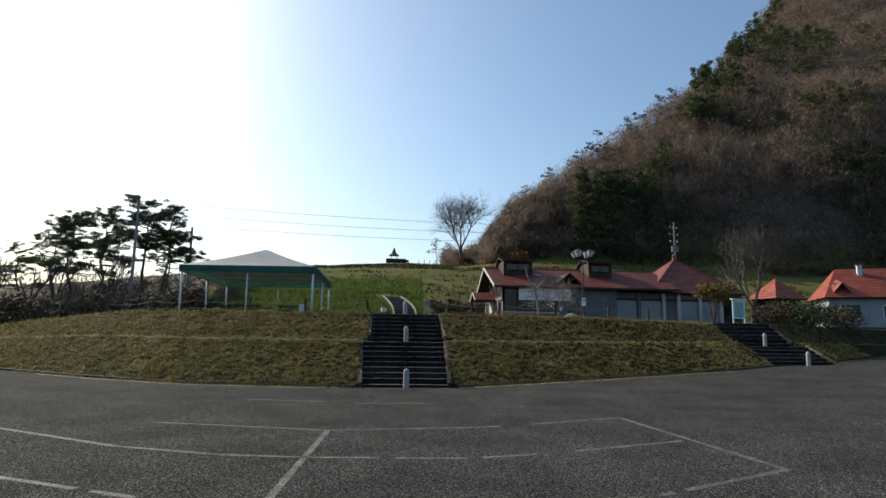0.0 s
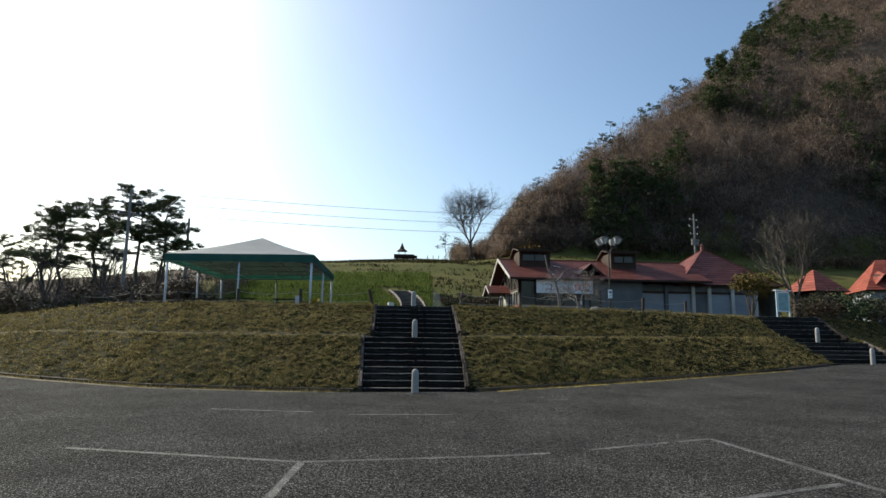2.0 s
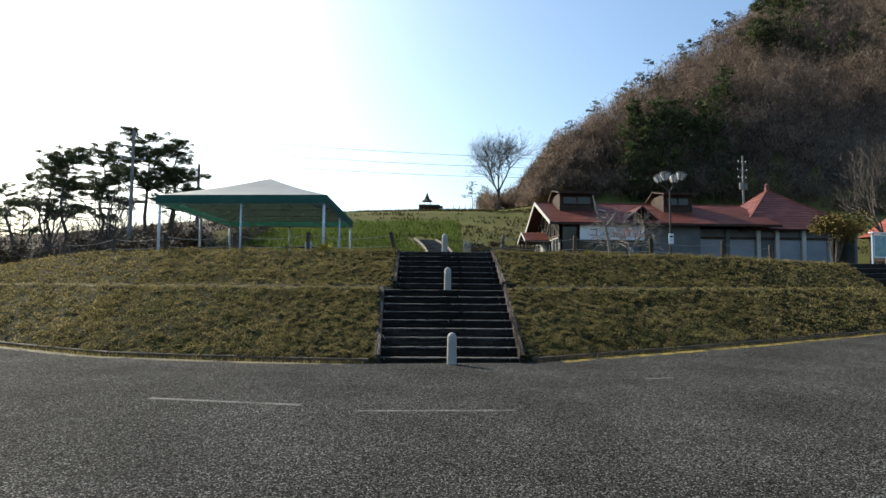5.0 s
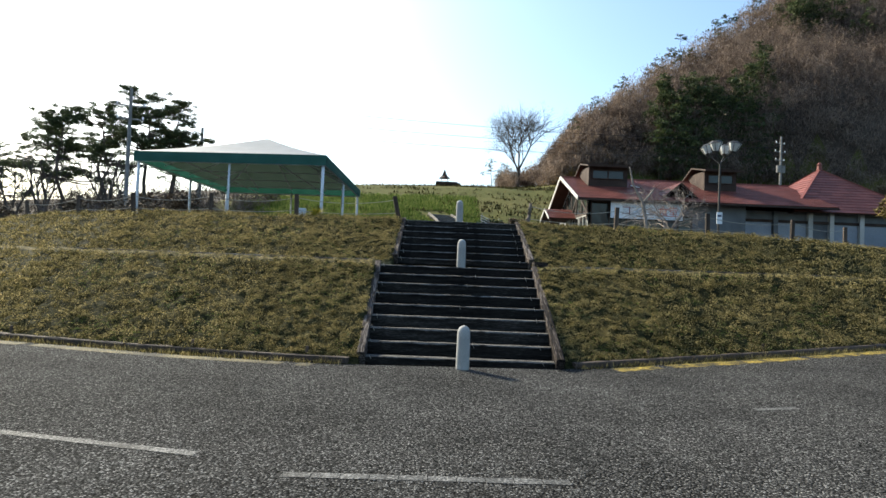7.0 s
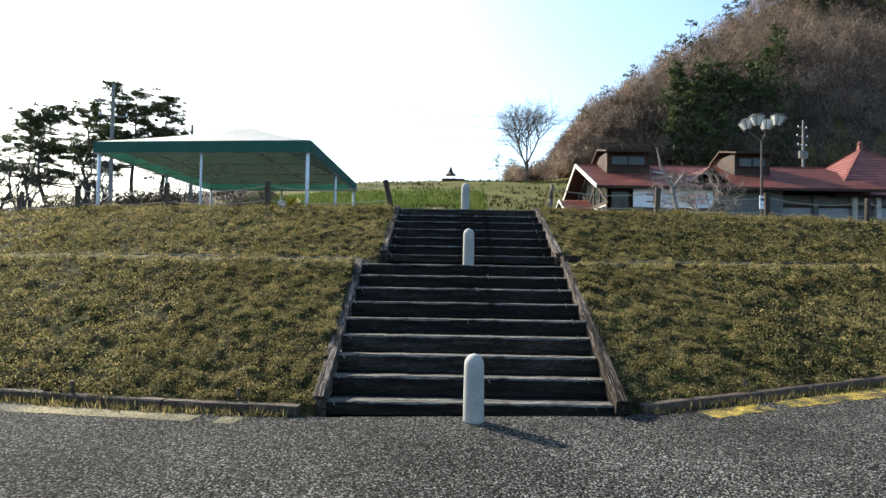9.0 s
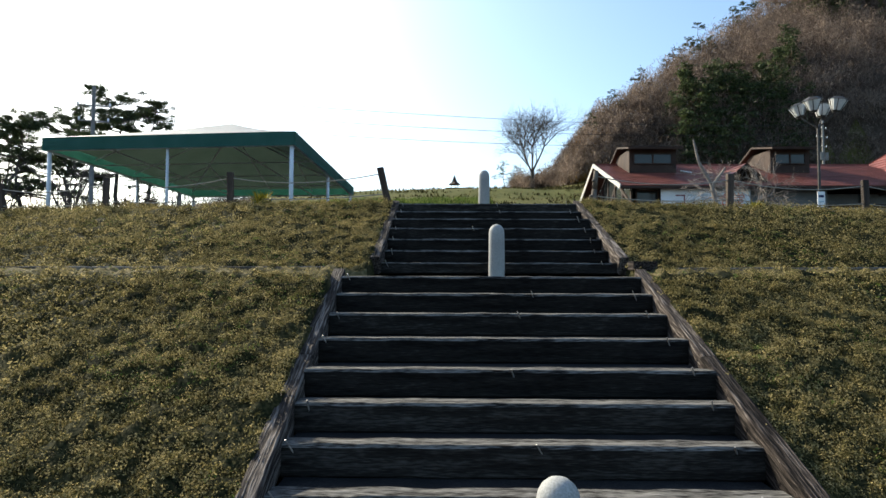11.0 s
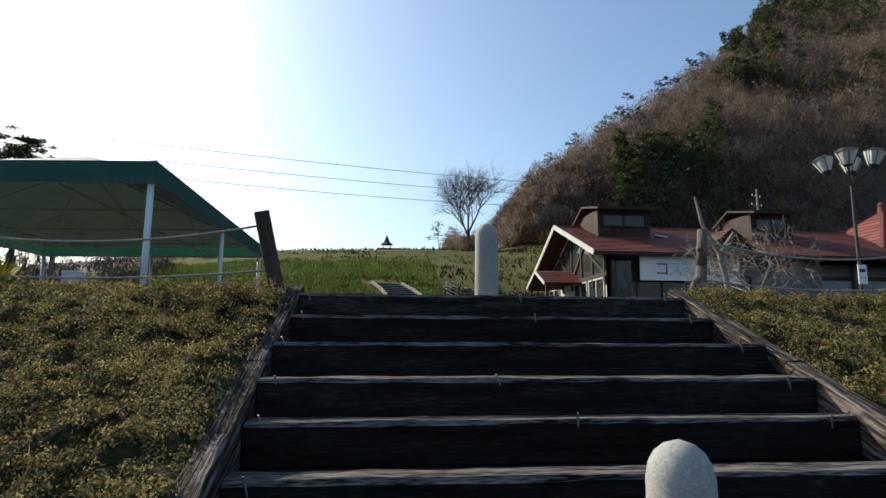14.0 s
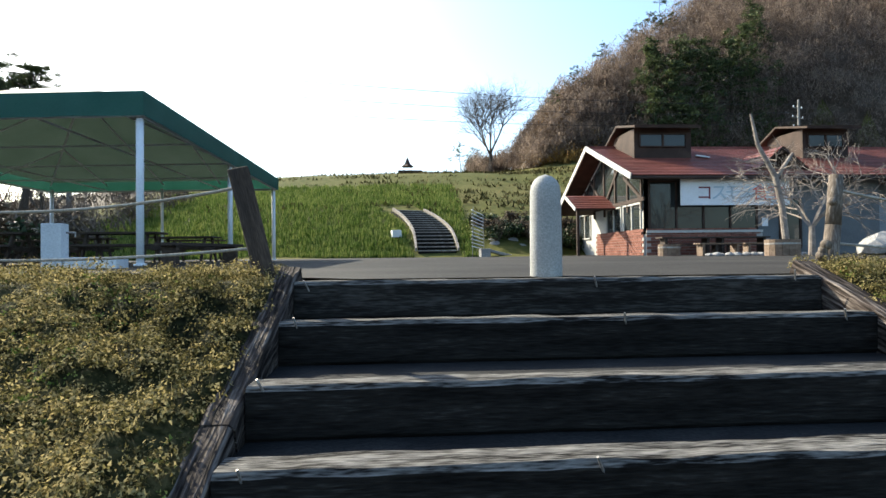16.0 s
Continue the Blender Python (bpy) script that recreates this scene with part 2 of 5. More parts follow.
def smoothstep(a, b, x):
    t = min(max((x - a) / (b - a), 0.0), 1.0)
    return t * t * (3 - 2 * t)


def hill(x, y):
    lift = rise(y)
    x, y = x - 0.027 * y, y + 0.027 * x
    foot = 46.0 + 2.0 * smoothstep(3, 10, x) + 6.0 * smoothstep(18, 40, x) + 0.25 * max(0, -x - 14)
    d = y - foot
    top = float(np.interp(x, FOOT_X, FOOT_Z))
    left = float(np.interp(d, [0, 3, 10, 20, 30, 44, 104, 150, 420], [0, 1.2, 3.3, 5.5, 8.0, 9.6, 16.5, 17.0, 4]))
    left *= float(np.interp(x, [-140, -70, -4, 60], [0.25, 0.8, 1.0, 1.1]))
    right = float(np.interp(d, [0, 14, 34, 54, 150, 420], [0, 4.5, 9.5, 14.5, 20, 20]))
    left += 1.0 * smoothstep(-17, -26, x) * smoothstep(46, 62, y)
    k = smoothstep(6, 34, x)
    z = top + left * (1 - k) + right * k
    yr = float(np.interp(x, RIDGE_X, RIDGE_Y))
    if x > 8:
        deep = max(yr - 102.0, 1.0)
        up = min(max((y - 102.0) / deep, 0.0), 1.0)
        m = 16.5 + (0.85 * deep * up ** 0.6 if y > 102 else 0.85 * (y - 102)) - 0.12 * max(0, y - yr)
        m += (4.5 * noise.noise(Vector((x / 29, y / 29, 0))) + 2.0 * noise.noise(Vector((x / 11, y / 11, 4)))) * smoothstep(103, 125, y) - 7.0 * (1 - smoothstep(9, 20, x))
        m += 0.15 * max(0.0, x - 170.0) * smoothstep(150, 280, y) * max(0.0, 1.0 - max(0.0, y - yr) / 30.0)
        z = max(z, m)
    return z + lift


def land(x, y):
    p = profile(x)
    if y <= p[0][0]:
        return p[0][1]
    if y >= p[3][0]:
        return hill(x, y)
    return float(np.interp(y, [q[0] for q in p], [q[1] for q in p]))


SIDE_AT, SIDE_TURN = (22.7, 21.0), -3.0


def stair_gap(x, y, room=0.0):
    """Whether a spot lies under one of the two stairs."""
    if y < 16.25:
        half = 1.68 + 0.05 * min(max(y - 11.7, 0.0), 4.0)
        if abs(x + 0.02) < half + room:
            return True
    elif abs(x - 0.18) < 1.77 + room:
        return True
    c, sn = math.cos(radians(SIDE_TURN)), math.sin(radians(SIDE_TURN))
    dx, dy = x - SIDE_AT[0], y - SIDE_AT[1]
    return abs(dx * c + dy * sn) < 1.98 + room and -0.4 < dy * c - dx * sn < 7.4


def lumps(x, y):
    """The uneven turf of the bank."""
    q = Vector((x, y, 0))
    return 0.035 * noise.noise(q * 2.3) + 0.085 * noise.noise(q * 4.6) + 0.02 * noise.noise(q * 0.7) + 0.09 * abs(noise.noise(q * 8.3)) + 0.03 * noise.noise(q * 13.0)


def steps_of(*spans):
    out = []
    for a, b, s in spans:
        n = max(1, round((b - a) / s))
        out += [a + (b - a) * i / n for i in range(n)]
    return out + [spans[-1][1]]


# ground: one sheet, its rows following the bank
gx = steps_of((-420, -120, 30), (-120, -40, 8), (-40, -20, 1.5), (-20, -10, 0.3), (-10, -6, 0.1), (-6, -1.5, 0.055), (-1.5, 1.6, 0.62), (1.6, 6, 0.055), (6, 10, 0.1), (10, 19, 0.3), (19, 26, 0.12), (26, 32, 0.4), (32, 60, 2), (60, 330, 6), (330, 600, 27))
BANK_ROWS = 140
rows = [0.0] + [i / BANK_ROWS for i in range(BANK_ROWS + 1)]
far = steps_of((0.3, 30, 2.0), (30, 60, 2.5), (60, 420, 5), (420, 640, 22))
verts, faces, face_mats = [], [], []
nrow = 3 + len(rows) + len(far)
for x in gx:
    p = profile(x)
    y0, y3 = p[0][0], p[3][0]
    col = [(x, -400, lot_z(x) - 0.3), (x, -60, lot_z(x) - 0.3), (x, y0 - 0.02, lot_z(x) - 0.3)]
    for r in rows:
        y = y0 + r * (y3 - y0)
        z = land(x, y)
        if stair_gap(x, y):
            z -= 0.5
        elif 0.02 < r < 0.98:
            z += lumps(x, y)
        col.append((x, y, z))
    for f in far:
        y = y3 + f
        col.append((x, y, hill(x, y) + (0.06 * noise.noise(Vector((x / 2, y / 2, 3))) if y > 50 else -0.02)))
    verts += col
for i in range(len(gx) - 1):
    for j in range(nrow - 1):
        a = i * nrow + j
        faces.append((a, a + nrow, a + nrow + 1, a + 1))
        x, y = verts[a][0] - 0.027 * verts[a][1], verts[a][1] + 0.027 * verts[a][0]
        yr = float(np.interp(x, RIDGE_X, RIDGE_Y))
        wood = x > 12 and y > 101
        face_mats.append(2 if wood or (x < -25 and y > 43) else (1 if j > 2 + len(rows) + 8 else (3 if 0.475 <= (j - 4) / BANK_ROWS < 0.59 else 0)))
ground = tagged(mesh_of("ground", verts, faces, LAWN), "rough winter turf on banks, meadow and wooded hill", "ground", kind="structure")
ground.data.materials.append(MEADOW)
ground.data.materials.append(FOREST)
ground.data.materials.append(DRY_LAWN)
for p, k in zip(ground.data.polygons, face_mats):
    p.material_index = k
    p.use_smooth = True

# parking lot
lx = steps_of((-90, -30, 6), (-30, 30, 1.5), (30, 90, 6))
ly = steps_of((0, 0.8, 0.1), (0.8, 1.0, 0.05))
verts, faces = [], []
for x in lx:
    y0 = profile(x)[0][0] - 0.01
    for k in ly:
        y = -70 + (y0 + 70) * k
        verts.append((x, y, lot_z(x)))
n = len(ly)
for i in range(len(lx) - 1):
    for j in range(n - 1):
        a = i * n + j
        faces.append((a, a + n, a + n + 1, a + 1))
lot = tagged(mesh_of("road", verts, faces, ASPHALT), "coarse dark grey asphalt of a car park", "car park", kind="structure")

# paved yard at the top of the steps
verts, faces = [], []
px = steps_of((-16, 45, 1.5))
for x in px:
    e = float(np.interp(x, EDGE_X, EDGE_Y)) + (0.25 if abs(x) < 1.9 else 1.5)
    b = 46.4 + 2.0 * smoothstep(3, 10, x) + 5.5 * smoothstep(18, 40, x)
    verts += [(x, e, yard_z(e) + 0.005), (x, b, yard_z(b) + 0.005)]
for i in range(len(px) - 1):
    faces.append((2 * i, 2 * i + 2, 2 * i + 3, 2 * i + 1))
yard = tagged(mesh_of("pavement", verts, faces, PAVING), "worn grey asphalt yard above the steps", "pavement", kind="structure")


# ---- timber steps ----
LOW = [11.76, 12.22, 12.65, 13.08, 13.45, 14.05, 14.65, 15.15, 15.6]
HIGH = [16.95, 17.42, 17.8, 18.1, 18.55, 19.2, 19.65]
STEEL = textured("rusty_pin", [(0.12, 0.1, 0.09), (0.3, 0.28, 0.26), (0.45, 0.43, 0.4)], 20, 80, 0.45, 0.2, metal=0.7)


def flight(owner, ys, z0, rise, half, seed, back, mid_x=0.0, flare=0.0):
    """One flight: worn sleepers as risers, earth treads behind them, steel pins that hold the sleepers."""
    for k, y in enumerate(ys):
        z = z0 + rise * k
        half += flare
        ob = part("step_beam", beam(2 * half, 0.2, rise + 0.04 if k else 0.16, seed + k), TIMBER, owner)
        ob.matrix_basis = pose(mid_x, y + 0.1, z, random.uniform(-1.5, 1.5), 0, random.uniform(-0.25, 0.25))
        y1 = ys[k + 1] if k + 1 < len(ys) else back
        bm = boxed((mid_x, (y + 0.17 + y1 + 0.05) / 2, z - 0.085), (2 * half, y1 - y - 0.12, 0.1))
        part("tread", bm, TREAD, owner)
        for x in (mid_x - half + 0.12, random.uniform(-0.1, 0.5), mid_x + half - 0.15):
            if random.random() < 0.85:
                bm = rod(bmesh.new(), (x, y + 0.03, z - 0.12), (x - random.uniform(0.02, 0.09), y - 0.02, z + random.uniform(0.01, 0.04)), 0.0055, n=6)
                part("pin", bm, STEEL, owner, "bent steel pin")


def side_beams(owner, x, ys, z0, rise, seed, flare=0.0):
    """A timber string beside a flight, in two lengths."""
    a, b = Vector((x, ys[0] - 0.12, z0 + 0.075)), Vector((x + flare, ys[-1] + 0.28, z0 + rise * (len(ys) - 1) + 0.095))
    for k in range(2):
        p, q = a.lerp(b, k / 2), a.lerp(b, (k + 1) / 2)
        bm = beam((q - p).length - 0.01, 0.14, 0.26, seed + k, 0.014)
        bmesh.ops.rotate(bm, matrix=Matrix.Rotation(radians(90), 3, "Z"), verts=bm.verts)
        ob = part("side_beam", bm, TIMBER_Y, owner, "split reddish-grey side timber")
        ob.matrix_basis = Matrix.Translation((p + q) / 2) @ Matrix.Rotation(-math.atan2(q.x - p.x, q.y - p.y), 4, "Z") @ Matrix.Rotation(math.atan2(q.z - p.z, q.y - p.y), 4, "X")


stairs = thing("stairs_main", "wide outdoor steps of dark weathered sleepers", "stairs", kind="structure")
flight(stairs, LOW, 0.1, (MID - 0.1) / 8, 1.57, 1, 16.95, -0.02, 0.023)
flight(stairs, HIGH, MID + (TOP - MID) / 7, (TOP - MID) / 7, 1.67, 20, 20.1, 0.18)
for s in (-1, 1):
    side_beams(stairs, -0.02 + s * 1.66, LOW, 0.1, (MID - 0.1) / 8, 40 + s, s * 0.2)
    side_beams(stairs, 0.18 + s * 1.745, HIGH, MID + (TOP - MID) / 7, (TOP - MID) / 7, 50 + s)


# ---- granite posts ----
def bollard(label, at, h=0.71, turn=0.0):
    bm = bmesh.new()
    ring = [(0.0, 0.108), (0.02, 0.11), (h * 0.5, 0.107), (h - 0.115, 0.104), (h - 0.075, 0.096), (h - 0.04, 0.077), (h - 0.015, 0.047), (h, 0.0)]
    cols = []
    for z, r in ring[:-1]:
        cols.append([bm.verts.new((r * math.cos(i * math.pi / 10), r * math.sin(i * math.pi / 10), z)) for i in range(20)])
    tip = bm.verts.new((0, 0, h))
    for a, b in zip(cols, cols[1:]):
        for i in range(20):
            bm.faces.new((a[i], a[(i + 1) % 20], b[(i + 1) % 20], b[i]))
    for i in range(20):
        bm.faces.new((cols[-1][i], cols[-1][(i + 1) % 20], tip))
    bm.faces.new(cols[0][::-1])
    ob = smooth(part("bollard", bm, GRANITE))
    ob.matrix_world = pose(*at, 0, 0, turn)
    return tagged(ob, label, "bollard", "granite bollards on the steps")


bollard("rounded pale granite bollard on the car park asphalt", (0, 11.38, 0))
bollard("rounded pale granite bollard on the stair landing", (0.115, 16.5, MID - 0.045), 0.75)
bollard("rounded pale granite bollard on the yard above the steps", (0.145, 20.0, TOP - 0.01))


# ---- timber edging ----
TIMBER_X = textured("grey_edging_timber", [(0.03, 0.026, 0.022), (0.11, 0.1, 0.088), (0.26, 0.24, 0.215)], 4, 30, 0.9, 0.8, stretch=(0.4, 5, 5), per_object=0.2, gloss=0.1)
def edging(name, label, x0, x1, line, h, w, up, length=2.4, seed=0, mat=POST_WOOD):
    """A row of low timbers laid end to end along a line of the bank."""
    owner = thing(name, label, "timber edging", kind="structure")
    x, k = x0, 0
    while x < x1 - 0.3:
        xe = min(x + length, x1)
        a, b = Vector(line(x)), Vector(line(xe))
        d = b - a
        bm = beam(d.length - 0.02, w, h + 0.08, seed + k, 0.01, 10)
        ob = part("edging_beam", bm, mat, owner)
        ob.matrix_basis = Matrix.Translation((a + b) / 2 + Vector((0, 0, up))) @ d.to_track_quat("X", "Z").to_matrix().to_4x4()
        x, k = xe + random.uniform(0.0, 0.04), k + 1
    return owner


def foot_line(x):
    p = profile(x)
    return (x, p[0][0] + 0.08, p[0][1])


def shelf_line(x):
    p = profile(x)
    return (x, p[2][0], p[2][1])


edging("kerb", "dark low timbers edging the foot of the bank", -30, -1.85, foot_line, 0.1, 0.13, 0.1, seed=60)
edging("kerb", "dark low timbers edging the foot of the bank", 1.9, 20.4, foot_line, 0.1, 0.13, 0.1, seed=80)
edging("terrace_edging", "grey timbers along the terrace of the bank", -12, -2.0, shelf_line, 0.1, 0.08, 0.075, 1.8, 100, TIMBER_X)
edging("terrace_edging", "grey timbers along the terrace of the bank", 2.6, 12, shelf_line, 0.1, 0.08, 0.075, 1.8, 120, TIMBER_X)
for x in (-16.5, -12.2, -8.3, -4.6, -2.6, 3.4, 6.1, 9.2, 12.4):
    p = profile(x)
    bm = rod(bmesh.new(), (0, 0, -0.1), (random.uniform(-0.02, 0.02), 0, 0.2), 0.028, 0.024, 7)
    ob = part("stake", bm, POST_WOOD)
    ob.matrix_world = pose(x, p[0][0] + 0.2, p[0][1] + 0.03)
    tagged(ob, "short wooden stake at the foot of the bank", "stake", "stakes along the kerb")
bm = boxed((0, 0, 0.05), (0.36, 0.16, 0.12), bevel=0.012)
ob = part("wood_block", bm, TIMBER_Y)
ob.matrix_world = pose(2.1, 16.6, MID + 0.1, 0, 0, 12)
tagged(ob, "short grey timber block lying on the terrace", "timber block")

# ---- painted bay lines ----
PAINT = tagged(thing("road_marking", "worn white bay lines on the asphalt", "road marking"), kind="structure")


def line_paint(ax, ay, bx, by, w, mat, parent):
    """A worn stripe, broken into patches."""
    a, b = Vector((ax, ay, 0)), Vector((bx, by, 0))
    d = (b - a).normalized()
    side = Vector((-d.y, d.x, 0)) * w / 2
    n = max(2, int((b - a).length / 0.22))
    bm = bmesh.new()
    for i in range(n):
        if noise.noise(Vector((ax + i * 0.5, ay, 4))) < -0.5:
            continue
        p, q = a.lerp(b, i / n), a.lerp(b, (i + 0.97) / n)
        k1, k2 = (random.uniform(0.75, 1.05) for _ in "ab")
        vs = [p - side * k1, q - side * k2, q + side * k2, p + side * k1]
        bm.faces.new([bm.verts.new((v.x, v.y, lot_z(v.x) + 0.005)) for v in vs])
    return part("stripe", bm, mat, parent)


for seg in ((-1.86, 1.65, -2.1, -5.0), (-5.5, 2.68, -1.86, 1.65), (-1.86, 1.65, 1.04, 2.04), (1.04, 2.04, 4.72, 3.02), (-8.2, 1.88, -5.2, -0.04), (-5.2, -0.04, -3.3, -0.77), (-3.3, -0.77, -1.95, -1.0), (-1.95, -1.0, 0.6, -1.13), (0.6, -1.13, 4.7, 0.0), (4.72, 3.02, 5.0, -2.4), (5.0, -2.4, 2.64, -3.43), (-5.7, -2.2, -3.55, -3.27), (-4.8, 7.33, -2.2, 6.8), (-1.6, 6.45, 0.65, 6.5), (3.5, 9.1, 4.1, 9.2)):
    line_paint(*seg, 0.12, WHITE_PAINT, PAINT)
yellow = tagged(thing("yellow_line", "faded yellow line and straw litter along the kerb", "road marking"), kind="structure")
STRAW = textured("straw_litter", [(0.02, 0.02, 0.017), (0.09, 0.078, 0.045), (0.22, 0.185, 0.1)], 1.5, 30, 0.9, 0.8, mix=0.55, span=(0.4, 0.62))
for a, b, w, mat in ((-16, -13, 0.3, STRAW), (-13, -8.5, 0.35, STRAW), (-8.5, -5, 0.3, STRAW), (-5, -2.4, 0.3, STRAW), (2.6, 4.5, 0.35, YELLOW_PAINT), (4.5, 9.0, 0.45, YELLOW_PAINT), (9.0, 16.5, 0.4, YELLOW_PAINT)):
    pa, pb = profile(a), profile(b)
    line_paint(a, pa[0][0] - 0.28, b, pb[0][0] - 0.28, w, mat, yellow)

# ---- second flight of steps ----
stairs2 = thing("stairs_side", "second outdoor steps of dark sleepers with pale side timbers", "stairs", (*SIDE_AT, 0.55), SIDE_TURN, kind="structure")
SL = [0.0 + 0.5 * i for i in range(6)]
SH = [4.2 + 0.45 * i for i in range(6)]
flight(stairs2, SL, 0.05, 0.2, 1.95, 140, 4.2)
flight(stairs2, SH, 1.25, 0.26, 1.95, 160, 7.4)
for s in (-1, 1):
    side_beams(stairs2, s * 2.03, SL, 0.05, 0.2, 180 + s)
    side_beams(stairs2, s * 2.03, SH, 1.25, 0.26, 190 + s)
m2 = stairs2.matrix_world
for q, zz in (((0, -0.35), 0.57), ((-0.3, 3.2), 1.6)):
    w = m2 @ Vector((*q, 0))
    bollard("rounded pale granite bollard on the side steps", (w.x, w.y, zz), 0.82)

# ---- rope fence along the top of the bank ----
ROPE = textured("grey_rope", [(0.15, 0.14, 0.12), (0.3, 0.28, 0.24), (0.42, 0.4, 0.36)], 30, 120, 0.9, 0.5)
LOG = textured("peeled_log", [(0.045, 0.034, 0.026), (0.12, 0.096, 0.075), (0.32, 0.285, 0.245)], 6, 30, 0.85, 0.7, stretch=(3, 3, 0.7))


def edge_point(x):
    y = float(np.interp(x, EDGE_X, EDGE_Y)) + 0.25
    return Vector((x, y, land(x, y)))


post_tops = []
for x, lean, back in ((-17.2, -6, 0), (-14.0, 3, 0), (-11.0, -2, 2), (-8.0, 1.5, 0), (-5.0, -1.5, 0), (-1.71, -13, 2), (5.2, 2, 0), (8.5, 0, -2), (11.9, 2, 0), (15.2, -1, 1)):
    o = edge_point(x)
    bm = boxed((0, 0, 0.28), (0.13, 0.09, 0.92), bevel=0.012)
    for v in bm.verts:
        v.co.x += 0.006 * noise.noise(v.co * 9)
    ob = part("fence_post", bm, POST_WOOD)
    ob.matrix_world = pose(o.x, o.y, o.z, back, lean, random.uniform(-12, 12))
    tagged(ob, "leaning dark square fence post beside the steps" if x == -1.71 else "dark weathered square fence post on the bank", "fence post", "posts of the rope fence")
    post_tops.append((x, ob.matrix_world.copy()))
bm = rod(bmesh.new(), (0, 0, -0.15), (0.03, 0, 0.35), 0.062, 0.052, 12)
rod(bm, (0.03, 0, 0.35), (0.05, 0.01, 0.72), 0.052, 0.046, 12)
for p, r in (((-0.045, 0, 0.12), 0.045), ((-0.005, -0.03, 0.52), 0.032), ((0.065, 0, 0.62), 0.026), ((-0.035, -0.02, 0.2), 0.04), ((-0.05, -0.01, 0.16), 0.035)):
    bmesh.ops.create_icosphere(bm, subdivisions=2, radius=r, matrix=Matrix.Translation(p))
for v in bm.verts:
    v.co += Vector((0.008, 0.008, 0)) * noise.noise(v.co * 14)
o = edge_point(2.28) + Vector((0, 0.15, 0))
log_post = smooth(part("log_post", bm, LOG))
log_post.matrix_world = pose(o.x, o.y, o.z, 0, 3, 0)
tagged(log_post, "knotty peeled log post beside the steps", "fence post", "posts of the rope fence")
post_tops.append((2.28, log_post.matrix_world.copy()))
post_tops.sort(key=lambda p: p[0])


def cable(name, pts, r, mat, label, category, sides=6, group=""):
    """A round line through points."""
    bm = bmesh.new()
    rings = []
    for i, p in enumerate(pts):
        d = (Vector(pts[min(i + 1, len(pts) - 1)]) - Vector(pts[max(i - 1, 0)])).normalized()
        a = d.cross(Vector((0, 0, 1))).normalized() if abs(d.z) < 0.99 else Vector((1, 0, 0))
        b = d.cross(a)
        rings.append([bm.verts.new(Vector(p) + r * (a * math.cos(2 * math.pi * k / sides) + b * math.sin(2 * math.pi * k / sides))) for k in range(sides)])
    for u, v in zip(rings, rings[1:]):
        for k in range(sides):
            bm.faces.new((u[k], u[(k + 1) % sides], v[(k + 1) % sides], v[k]))
    return tagged(smooth(part(name, bm, mat)), label, category, group)


def sag(a, b, drop, n=12):
    a, b = Vector(a), Vector(b)
    return [a.lerp(b, i / n) - Vector((0, 0, drop * 4 * (i / n) * (1 - i / n))) for i in range(n + 1)]


for (xa, ma), (xb, mb) in zip(post_tops, post_tops[1:]):
    if xa < 0 < xb:
        continue
    for h, dr in ((0.62, 0.14), (0.22, 0.07)):
        cable("rope", sag(ma @ Vector((0, 0, h)), mb @ Vector((0, 0, h)), dr), 0.011, ROPE, "slack grey rope strung between the fence posts", "rope", 6, "ropes of the fence")

# ---- canopy shelter ----
GREEN_CLOTH = thin_leaf(textured("green_awning_cloth", [(0.05, 0.16, 0.125), (0.075, 0.205, 0.165), (0.105, 0.25, 0.205)], 1.2, 60, 0.6, 0.08), 0.12)
LINING = thin_leaf(textured("green_lining", [(0.15, 0.22, 0.155), (0.19, 0.27, 0.2), (0.24, 0.32, 0.245)], 1.0, 40, 0.8, 0.05), 0.35)
WHITE_CLOTH = thin_leaf(textured("white_awning_cloth", [(0.33, 0.34, 0.35), (0.4, 0.41, 0.42), (0.46, 0.47, 0.48)], 0.8, 40, 0.6, 0.05), 0.35)
WHITE_STEEL = textured("white_painted_steel", [(0.55, 0.57, 0.6), (0.68, 0.7, 0.73), (0.76, 0.78, 0.8)], 2, 30, 0.45, 0.05)
CZ, PEAK = 6.1, 7.98
shelter = thing("canopy_shelter", "large green awning shelter with a white top on white posts", "shelter", (0, 0, 0))
corners = [Vector((-13.9, 27.6, CZ)), Vector((-5.4, 26.75, CZ)), Vector((-5.5, 38.4, CZ)), Vector((-14.1, 39.2, CZ))]
mid = sum(corners, Vector()) / 4
mid.z = PEAK


def under(u, w, z):
    """The spot at the shares u across and w back beneath the roof, at the height z."""
    p = corners[0].lerp(corners[1], u).lerp(corners[3].lerp(corners[2], u), w)
    return Vector((p.x, p.y, z))


